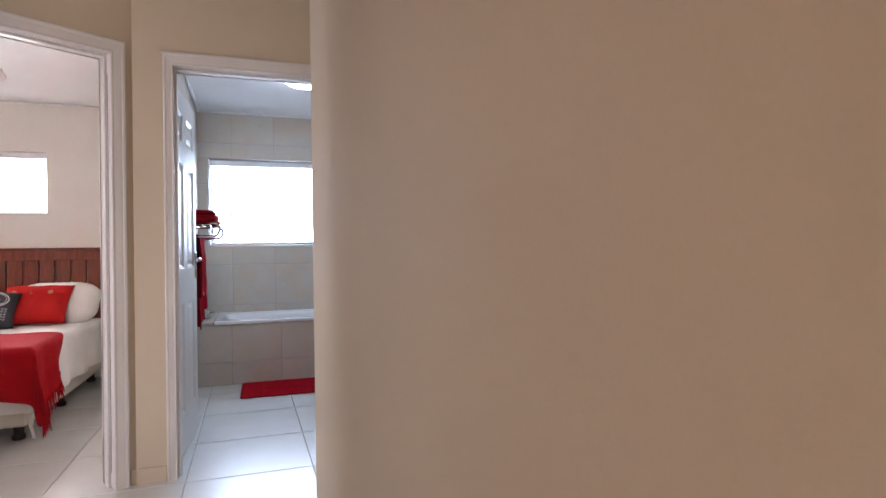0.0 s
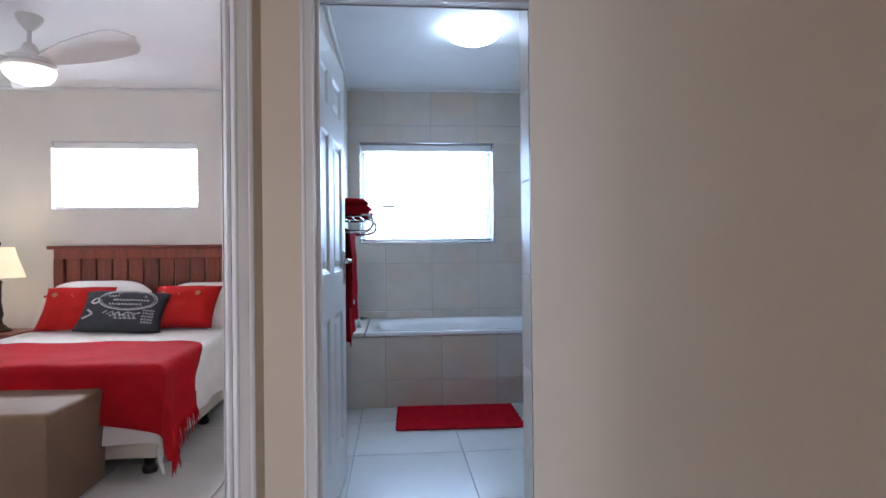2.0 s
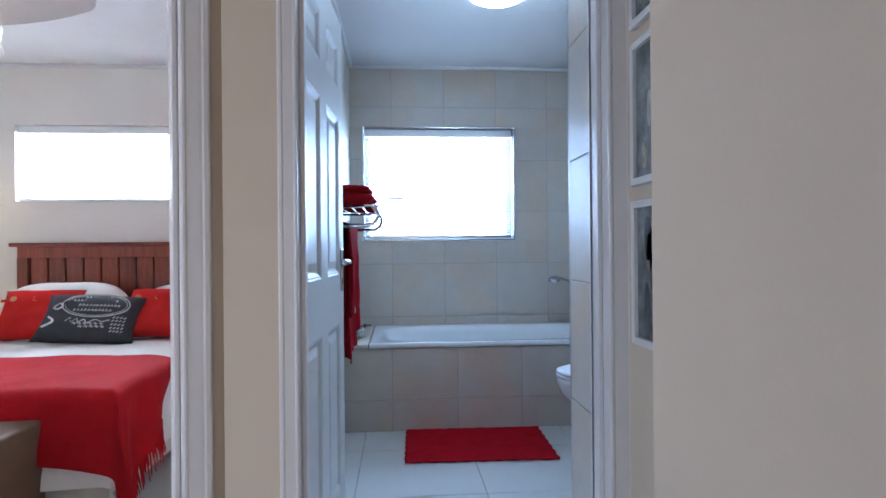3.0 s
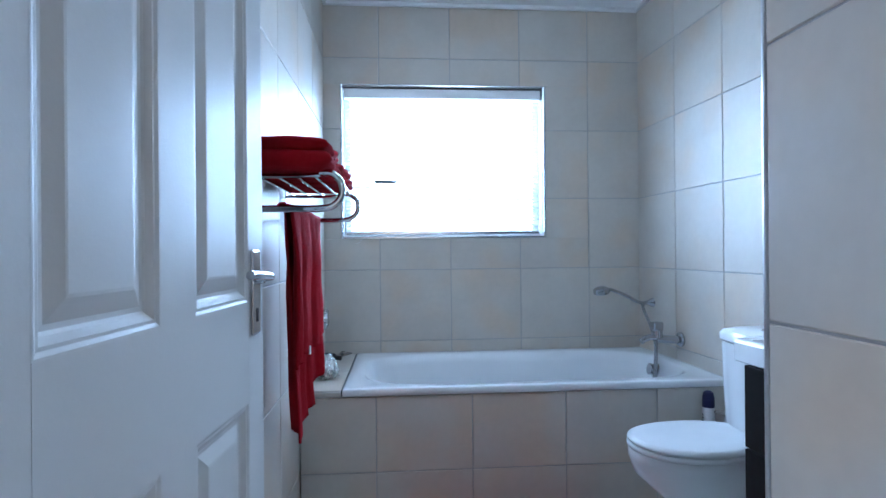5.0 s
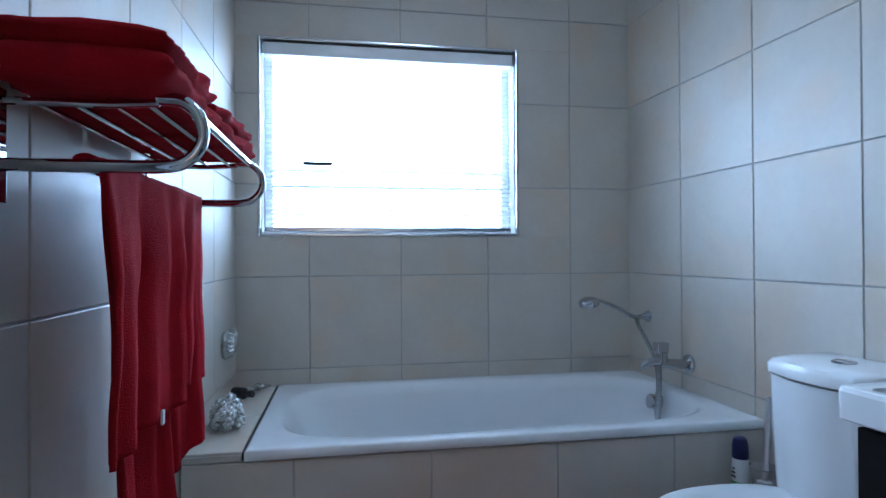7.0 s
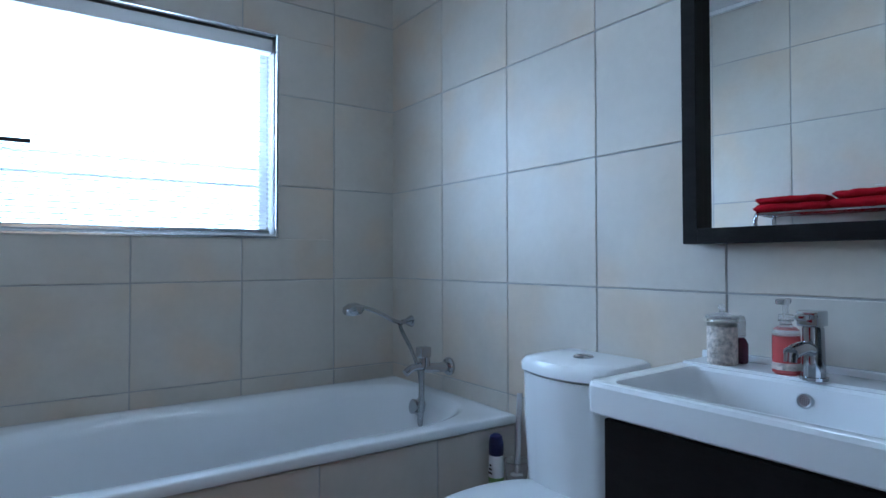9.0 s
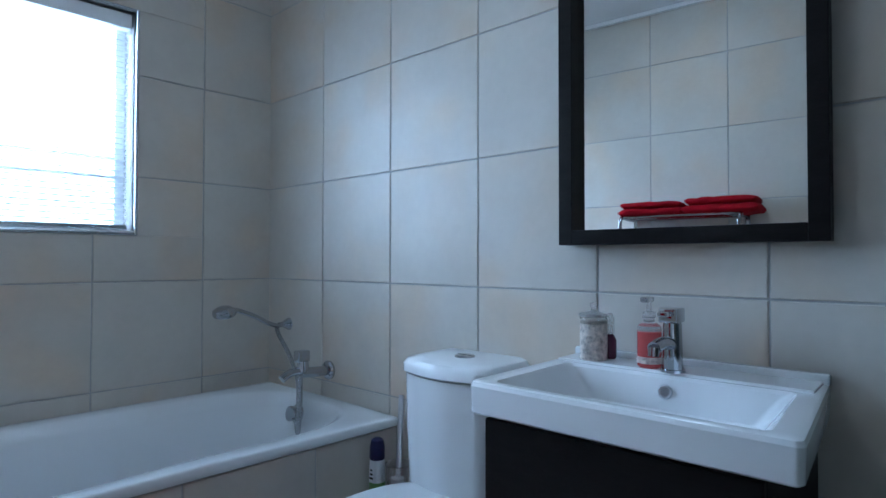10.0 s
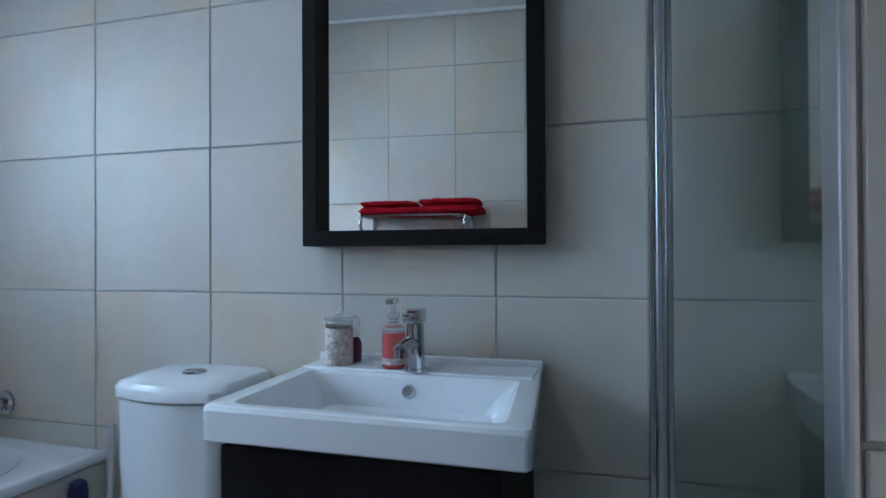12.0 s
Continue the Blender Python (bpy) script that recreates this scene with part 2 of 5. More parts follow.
def tube(pts, r, n=12, steps=8):
    return add_tube(bmesh.new(), pts, r, n, steps)


def add_sheet(bm, f, nu, nv, thick=0.0):
    """A grid of points f(u, v), with thickness along its normal if given."""
    g = [[bm.verts.new(f(i / nu, j / nv)) for j in range(nv + 1)] for i in range(nu + 1)]
    fs = [bm.faces.new((g[i][j], g[i + 1][j], g[i + 1][j + 1], g[i][j + 1])) for i in range(nu) for j in range(nv)]
    if thick:
        bmesh.ops.recalc_face_normals(bm, faces=fs)
        bmesh.ops.solidify(bm, geom=fs, thickness=thick)
    return bm


def add_pillow(bm, m, w, h, t, n=18, puff=0.55, rag=0.0, round_=0.0):
    """A stuffed cushion w x h, t thick, in the xz plane of m."""
    def shape(sign):
        def f(u, v):
            a, b = 2 * u - 1, 2 * v - 1
            bulge = ((1 - a ** 4) * (1 - b ** 4)) ** puff
            pinch = 1 - 0.06 * (1 - abs(b)) * abs(a) ** 3 if abs(a) > abs(b) else 1
            x = a * w / 2 * (1 - 0.07 * (1 - b * b))
            z = b * h / 2 * (1 - 0.07 * (1 - a * a)) * pinch
            x, z = x * (1 - round_ * 0.7 * b ** 4), z * (1 - round_ * a ** 4)
            q = rag * noise.noise(Vector((a * 2.2, b * 2.2, sign * 3.0 + w)))
            return m @ Vector((x, sign * (t / 2 * bulge + q * bulge), z))
        return f
    add_sheet(bm, shape(1), n, n)
    add_sheet(bm, shape(-1), n, n)
    bmesh.ops.remove_doubles(bm, verts=bm.verts[:], dist=1e-5)
    bmesh.ops.recalc_face_normals(bm, faces=bm.faces[:])
    return bm


TILE_MESHES = {}


def tile_mesh(w, h, t, material, bev=0.0018):
    """A flat piece w x h in its own xy plane, t proud, with chamfered edges; shared between alike pieces."""
    key = (round(w, 3), round(h, 3), t, material.name)
    if key not in TILE_MESHES:
        a, b = w / 2, h / 2
        v = [(-a, -b, 0), (a, -b, 0), (a, b, 0), (-a, b, 0),
             (-a, -b, t - bev), (a, -b, t - bev), (a, b, t - bev), (-a, b, t - bev),
             (-a + bev, -b + bev, t), (a - bev, -b + bev, t), (a - bev, b - bev, t), (-a + bev, b - bev, t)]
        f = [(8, 9, 10, 11)]
        for o in (0, 4):
            f += [(o + i, o + (i + 1) % 4, o + 4 + (i + 1) % 4, o + 4 + i) for i in range(4)]
        me = bpy.data.meshes.new("tile")
        me.from_pydata(v, [], f)
        me.materials.append(material)
        TILE_MESHES[key] = me
    return TILE_MESHES[key]


def spans(cuts, joint):
    """Neighbouring pairs of cuts, each drawn in by half a joint."""
    return [(a + joint / 2, b - joint / 2) for a, b in zip(cuts, cuts[1:]) if b - a > 0.012]


def tile_face(parent, origin, ux, uy, us, vs, material, joint=0.0046, t=0.004, skip=None, name="tile"):
    """Lays tiles on a plane: origin, two directions in it, the cuts along each; skip holds (u0, u1, v0, v1) of an opening."""
    ux, uy = Vector(ux), Vector(uy)
    n = ux.cross(uy)
    rot = Matrix((ux, uy, n)).transposed().to_4x4()
    for a0, a1 in spans(us, joint):
        for b0, b1 in spans(vs, joint):
            cells = [(a0, a1, b0, b1)]
            if skip:
                s0, s1, q0, q1 = skip
                if a0 < s1 and a1 > s0 and b0 < q1 and b1 > q0:
                    cells = []
                    if b0 < q0 - 0.012:
                        cells.append((a0, a1, b0, q0))
                    if b1 > q1 + 0.012:
                        cells.append((a0, a1, q1, b1))
                    m0, m1 = max(b0, q0), min(b1, q1)
                    if a0 < s0 - 0.012:
                        cells.append((a0, s0, m0, m1))
                    if a1 > s1 + 0.012:
                        cells.append((s1, a1, m0, m1))
            for c0, c1, d0, d1 in cells:
                ob = new(name, tile_mesh(c1 - c0, d1 - d0, t, material))
                ob.matrix_world = Matrix.Translation(Vector(origin) + ux * (c0 + c1) / 2 + uy * (d0 + d1) / 2) @ rot
                ob.parent = parent


def wall(name, bm, material, label):
    ob = part(name, bm, material)
    return tagged(ob, label, "wall", kind="structure")

# ---- structure ----
H_BATH, H_BED, H_HALL = 2.50, 2.475, 2.50
W = 1.815                    # right bathroom wall at the window corner
EAST = Matrix.Translation((W, 0, 0)) @ pose(0, 0, 0, 0, 0, 2.85) @ Matrix.Translation((-W, 0, 0))   # that wall runs slightly askew
YD0, YD1 = -2.90, -2.775     # bathroom door wall, hall face and bathroom face
OX0, OX1 = 0.118, 0.905      # bathroom doorway
HEAD, HEAD_BED = 2.02, 2.045   # undersides of the door heads
NX, NY = 0.953, -2.424       # shower nib wall: face and end
SY = -3.22                   # back of the shower
BWX0, BWX1, BWZ0, BWZ1 = 0.109, 1.249, 1.187, 2.030    # bathroom window
RWX0, RWX1, RWZ0, RWZ1 = -2.392, -1.240, 1.476, 2.037  # bedroom window

floor = tagged(part("floor", box(-3.7, 2.1, -8.0, 0.3, -0.12, -0.006), M_FGROUT), "cream glazed floor tiles with dark joints", "floor", kind="structure")
tagged(part("ceiling_bathroom", box(-0.1, W + 0.3, SY - 0.1, 0.1, H_BATH, H_BATH + 0.1), M_CEIL), "plain white painted bathroom ceiling", "ceiling", kind="structure")
tagged(part("ceiling_bedroom", box(-3.7, -0.1, -3.6, 0.1, H_BED, H_BED + 0.1), M_CEIL), "plain white painted bedroom ceiling", "ceiling", kind="structure")
tagged(part("ceiling_hall", box(-1.1, 1.1, -8.0, YD1, H_HALL + 0.01, H_HALL + 0.11), M_CEIL), "plain white painted hall ceiling", "ceiling", kind="structure")

# outer wall with the two windows
bm = bmesh.new()
for x0, x1, z0, z1 in ((-0.06, BWX0, 0, 2.6), (BWX1, W + 0.25, 0, 2.6), (BWX0, BWX1, 0, BWZ0), (BWX0, BWX1, BWZ1, 2.6)):
    add_box(bm, x0, x1, 0, 0.22, z0, z1)
wall_north = wall("wall_north", bm, M_GROUT, "bathroom outer wall clad in cream tiles round a window")
bm = bmesh.new()
for x0, x1, z0, z1 in ((-3.7, RWX0, 0, 2.6), (RWX1, -0.06, 0, 2.6), (RWX0, RWX1, 0, RWZ0), (RWX0, RWX1, RWZ1, 2.6)):
    add_box(bm, x0, x1, 0, 0.22, z0, z1)
wall("wall_bedroom_north", bm, M_BEDWALL, "off-white painted bedroom wall with a wide low window")

# wall between bedroom and bathroom: tiled core and painted skin
wall_west = wall("wall_west", box(-0.06, 0.0, YD1, 0, 0, 2.6), M_GROUT, "bathroom side wall clad in cream tiles")
wall("wall_bedroom_east", box(-0.12, -0.06, -2.80, 0, 0, 2.6), M_BEDWALL, "off-white painted bedroom side wall")
wall_east = wall("wall_east", box(W, W + 0.15, SY - 0.15, 0, 0, 2.6), M_GROUT, "bathroom side wall clad in cream tiles")
wall_east.matrix_basis = EAST
wall_shower = wall("wall_shower", box(1.065, 1.98, SY - 0.12, SY, 0, 2.6), M_GROUT, "back wall of the shower clad in cream tiles")

# bathroom door wall, hall side
bm = bmesh.new()
add_box(bm, -0.06, OX0 - 0.03, YD0, YD0 + 0.080, 0, 2.6)
add_box(bm, OX1 + 0.03, 0.95, YD0, YD1, 0, 2.6)
add_box(bm, OX0 - 0.03, OX1 + 0.03, YD0, YD1, HEAD + 0.03, 2.6)
wall("wall_bath_door", bm, M_WALL, "beige painted wall round the bathroom doorway")
wall_nib = wall("wall_nib", box(NX, 0.978, YD1, NY, 0, 2.6), M_GROUT, "short wall beside the shower clad in cream tiles")
wall("wall_pictures", box(0.95, 1.065, -3.58, YD1, 0, 2.6), M_WALL, "beige painted recess wall with small pictures")
wall("wall_hall_right", box(0.706, 1.10, -8.0, -3.58, 0, 2.6, 0.004), M_WALL, "plain beige painted hall wall with a sharp corner")
wall("wall_hall_left", box(-1.10, -0.333, -8.0, -3.92, 0, 2.6, 0.004), M_WALL, "plain beige painted hall wall")
bm = bmesh.new()
add_box(bm, -0.333, 0.701, -8.0, -7.85, 2.2, 2.6)
wall("wall_hall_end", bm, M_WALL, "beige painted lintel over the hall entrance")

# angled bedroom door wall; s runs along it from the corner, d into the bedroom
CORNER = Vector((-0.055, -2.876, 0))
ANG = Matrix.Translation(CORNER) @ Matrix(((-0.8572, -0.5150, 0, 0), (-0.5150, 0.8572, 0, 0), (0, 0, 1, 0), (0, 0, 0, 1)))
S0, S1, D1 = 0.105, 0.885, 0.125   # doorway along the wall, wall thickness
bm = bmesh.new()
add_box(bm, -0.03, S0 - 0.03, 0, D1, 0, 2.6, m=ANG)
add_box(bm, S1 + 0.03, 1.2, 0, D1, 0, 2.6, m=ANG)
add_box(bm, S0 - 0.03, S1 + 0.03, 0, D1, HEAD_BED + 0.03, 2.6, m=ANG)
bmesh.ops.recalc_face_normals(bm, faces=bm.faces[:])
wall("wall_bedroom_door", bm, M_WALL, "beige painted angled wall round the bedroom doorway")
wall("wall_bedroom_south", box(-3.7, -1.10, -3.56, -3.44, 0, 2.6), M_BEDWALL, "off-white painted bedroom wall")
wall("wall_bedroom_west", box(-3.7, -3.58, -3.44, 0, 0, 2.6), M_BEDWALL, "off-white painted bedroom wall")


def doorframe(name, m, a0, a1, d1, z, label, dl=None, slim=1.0):
    """Lining, stops and moulded architraves round a doorway that runs from a0 to a1 in the xz plane of m, d1 deep (dl at the hinge side)."""
    dl = dl or d1
    e = tagged(new(name), label, "door frame", kind="structure")
    for nm, u0, u1, z0, z1 in (("lining", a0 - 0.03, a0, 0, z + 0.03), ("lining", a1, a1 + 0.03, 0, z + 0.03), ("lining", a0, a1, z, z + 0.03)):
        b = add_box(bmesh.new(), u0, u1, -0.003, (dl if u0 < a0 else d1) + 0.003, z0, z1, 0.002, 1, m)
        bmesh.ops.recalc_face_normals(b, faces=b.faces[:])
        part(nm, b, M_TRIM, e)
    for nm, u0, u1, z0, z1 in (("door_stop", a0, a0 + 0.013, 0, z), ("door_stop", a1 - 0.013, a1, 0, z), ("door_stop", a0 + 0.013, a1 - 0.013, z - 0.013, z)):
        b = add_box(bmesh.new(), u0, u1, 0.045, 0.08, z0, z1, 0.002, 1, m)
        bmesh.ops.recalc_face_normals(b, faces=b.faces[:])
        part(nm, b, M_TRIM, e)
    # architrave: stepped profile (offset from the opening, how far it stands proud)
    prof = [(-0.004, 0.0), (-0.004, 0.009), (-0.001, 0.0115), (0.004, 0.0120), (0.008, 0.0105), (0.012, 0.0110), (0.024, 0.0125), (0.036, 0.0140), (0.042, 0.0145), (0.047, 0.0170), (0.056, 0.0172), (0.060, 0.0150), (0.062, 0.0115), (0.062, 0.0)]
    for face, sgn in ((-0.003, -1), (d1 + 0.003, 1)):
        for side in (0, 1, 2):
            b = bmesh.new()
            rows = []
            for o, pr in prof:
                o = o * slim if side == 0 else o
                y = face + sgn * pr - (d1 - dl if side == 0 and sgn > 0 else 0)
                if side == 0:
                    q = [(a0 - o, y, 0), (a0 - o, y, z + o)]
                elif side == 1:
                    q = [(a1 + o, y, 0), (a1 + o, y, z + o)]
                else:
                    q = [(a0 - o, y, z + o), (a1 + o, y, z + o)]
                rows.append([b.verts.new(m @ Vector(p)) for p in q])
            for r0, r1 in zip(rows, rows[1:]):
                b.faces.new((r0[0], r0[1], r1[1], r1[0]))
            bmesh.ops.recalc_face_normals(b, faces=b.faces[:])
            part("architrave", b, M_TRIM, e)
    return e


frame_bath = doorframe("door_frame_1", Matrix.Translation((0, YD0, 0)), OX0, OX1, YD1 - YD0, HEAD, "white painted moulded frame of the bathroom doorway", 0.080, 0.70)
frame_bed = doorframe("door_frame_2", ANG, S0, S1, D1, HEAD_BED, "white painted moulded frame of the bedroom doorway")
b = add_box(bmesh.new(), S0, S0 + 0.002, 0.085, 0.107, 0.96, 1.12, 0, 1, ANG)
part("strike_plate", b, M_STEEL, frame_bed, "steel strike plate")
# black strip on the lining stands in for the shade of a narrow gap
b = add_box(bmesh.new(), S0 - 0.0005, S0 + 0.001, 0.036, 0.039, 0.07, 1.95, 0, 1, ANG)
part("lining_gap", b, M_BLACKPL, frame_bed, "black strip drawn for the shade in the lining gap")

# skirting in the lobby
b = add_box(bmesh.new(), -0.03, S0 - 0.066, -0.012, 0.0, 0, 0.075, 0.003, 1, ANG)
tagged(part("baseboard", b, M_WALL), "beige painted skirting between the doorways", "baseboard", kind="structure")
tagged(part("baseboard", box(-0.05, OX0 - 0.046, YD0 - 0.012, YD0, 0, 0.075, 0.003), M_WALL), "beige painted skirting between the doorways", "baseboard", kind="structure")

# shadow-line cornices of the bathroom
bm = bmesh.new()
add_box(bm, 0.006, W - 0.006, -0.030, -0.006, H_BATH - 0.022, H_BATH, 0.006)
add_box(bm, 0.006, 0.030, YD1, -0.030, H_BATH - 0.022, H_BATH, 0.006)
tagged(part("trim", bm, M_CEIL), "narrow white cornice round the bathroom ceiling", "trim", kind="structure")
e_ = tagged(part("trim", box(W - 0.030, W - 0.006, SY, -0.03, H_BATH - 0.022, H_BATH, 0.006), M_CEIL), "narrow white cornice round the bathroom ceiling", "trim", kind="structure")
e_.matrix_basis = EAST
tagged(part("trim", box(-3.58, -0.12, -0.022, 0.0, H_BED - 0.022, H_BED, 0.008), M_CEIL), "narrow white cornice along the bedroom ceiling", "trim", kind="structure")


def blind_window(name, x0, x1, z0, z1, y_blind, slat, pitch, tilt, label, trim):
    """A window with a white slatted blind: frame, pane, head rail, slats, bottom rail."""
    e = tagged(new(name), label, "window", kind="structure")
    if trim:
        for a, b, c, d in ((x0 - 0.012, x0, z0 - 0.012, z1 + 0.012), (x1, x1 + 0.012, z0 - 0.012, z1 + 0.012), (x0, x1, z0 - 0.012, z0), (x0, x1, z1, z1 + 0.012)):
            part("edge_trim", box(a, b, -0.010, 0.02, c, d, 0.003), M_ALU, e, "polished aluminium edge trim")
    for a, b, c, d in ((x0, x0 + 0.035, z0, z1), (x1 - 0.035, x1, z0, z1), (x0 + 0.035, x1 - 0.035, z0, z0 + 0.035), (x0 + 0.035, x1 - 0.035, z1 - 0.035, z1)):
        part("window_frame", box(a, b, 0.12, 0.15, c, d, 0.003), M_WHITEPL, e)
    p = part("pane", box(x0 + 0.035, x1 - 0.035, 0.133, 0.137, z0 + 0.035, z1 - 0.035), M_GLASS, e)
    p.visible_shadow = False
    part("window_sill", box(x0, x1, 0.0, 0.12, z0 - 0.004, z0 + 0.006, 0.002), M_PAINTW, e)
    blind = tagged(new("window_blind"), "white slatted blind lowered over the bright window", "blind")
    part("head_rail", box(x0 + 0.008, x1 - 0.008, y_blind - 0.028, y_blind + 0.028, z1 - 0.058, z1 - 0.004, 0.004), M_BLIND, blind)
    part("bottom_rail", box(x0 + 0.012, x1 - 0.012, y_blind - 0.016, y_blind + 0.016, z0 + 0.008, z0 + 0.030, 0.006), M_ALU if trim else M_BLIND, blind)
    sl = bpy.data.meshes.new("slat")
    b = bmesh.new()
    add_sheet(b, lambda u, v: Vector(((u - 0.5) * (x1 - x0 - 0.03), (v - 0.5) * slat, 0.0025 * (1 - (2 * v - 1) ** 2))), 1, 4, 0.0006)
    b.to_mesh(sl)
    b.free()
    sl.materials.append(M_BLIND)
    z = z0 + 0.045
    while z < z1 - 0.066:
        s = new("slat", sl)
        s.matrix_world = pose((x0 + x1) / 2, y_blind, z, tilt, 0, 0)
        s.parent = blind
        z += pitch
    for k in (0.06, 0.5, 0.94):
        x = x0 + (x1 - x0) * k
        part("ladder_cord", cyl((x, y_blind - slat / 2 - 0.001, z0 + 0.02), (x, y_blind - slat / 2 - 0.001, z1 - 0.05), 0.0009, n=6), M_WHITEPL, blind)
    return blind


blind_1 = blind_window("window_1", BWX0, BWX1, BWZ0, BWZ1, 0.045, 0.025, 0.021, 21, "bathroom window with polished trim set in cream tiles", True)
blind_2 = blind_window("window_2", RWX0, RWX1, RWZ0, RWZ1, 0.045, 0.050, 0.042, 20, "wide low bedroom window in an off-white wall", False)
part("pull_cord", tube([(BWX0 + 0.05, 0.014, BWZ1 - 0.06), (BWX0 + 0.055, 0.012, 1.5), (BWX0 + 0.05, 0.012, BWZ0), (BWX0 + 0.085, -0.012, BWZ0 - 0.035), (BWX0 + 0.105, -0.012, BWZ0 - 0.01)], 0.0012, 6), M_WHITEPL, blind_1)
part("slat_clip", box(0.285, 0.410, 0.010, 0.024, 1.4880, 1.5040, 0.003), M_BLACKPL, blind_1, "dark clip on a slat")
for z, s in ((1.533, 0.022), (1.436, 0.014), (1.372, 0.014)):
    part("cord_weight", cyl((BWX0 + 0.046, 0.010, z - s / 2), (BWX0 + 0.046, 0.010, z + s / 2), 0.006, 0.003, 8), M_STEEL, blind_1)
for z in (1.40, 1.475):
    part("window_bar", box(BWX0 + 0.035, BWX1 - 0.035, 0.12, 0.15, z, z + 0.012, 0.003), M_WHITEPL, bpy.data.objects["window_1"])
part("tilt_cord", cyl((RWX0 + 0.03, 0.012, RWZ0 + 0.09), (RWX0 + 0.03, 0.012, RWZ1 - 0.05), 0.0012, n=6), M_WHITEPL, blind_2)
for z in (1.80, 1.58):
    part("cord_weight", cyl((RWX0 + 0.03 + (1.8 - z) * 0.06, 0.010, z - 0.02), (RWX0 + 0.03 + (1.8 - z) * 0.06, 0.010, z + 0.012), 0.006, 0.003, 8), M_STEEL, blind_2)
for x0, x1, z0, z1, nm in ((-0.6, 2.0, 0.6, 2.7, "backdrop"), (-3.2, -0.7, 0.9, 2.6, "backdrop")):
    bm = bmesh.new()
    add_box(bm, x0, x1, 0.9, 0.92, z0, z1)
    tagged(part(nm, bm, M_SKYGLOW), "overexposed bright sky outside the window", "backdrop", kind="structure")

# floor skirting tile and tiled ledge beside the tub, panel under the tub
TUB_X0, TUB_Y, TUB_Z = 0.181, -0.848, 0.538
ledge_front = wall("ledge_front", box(0.008, TUB_X0 - 0.004, TUB_Y + 0.010, TUB_Y + 0.11, 0.5045, 0.528), M_GROUT, "front edge of the tiled ledge")
bath_panel = wall("tub_surround", box(0.008, W + 0.04, TUB_Y + 0.010, TUB_Y + 0.11, 0, 0.504), M_GROUT, "tiled front panel under the bathtub")
ledge = wall("tub_ledge", box(0.008, TUB_X0 - 0.004, TUB_Y + 0.11, -0.008, 0, 0.528), M_GROUT, "tiled ledge at the head of the bathtub")
pipe_box = wall("pipe_boxing", box(1.69, 1.855, -1.045, TUB_Y + 0.012, 0, 0.300), M_GROUT, "low tiled ledge between tub and toilet")

ROWS_Z = [0, 0.2, 0.6, 1.0, 1.4, 1.79, 2.19, H_BATH]

# ---- bathroom door ----


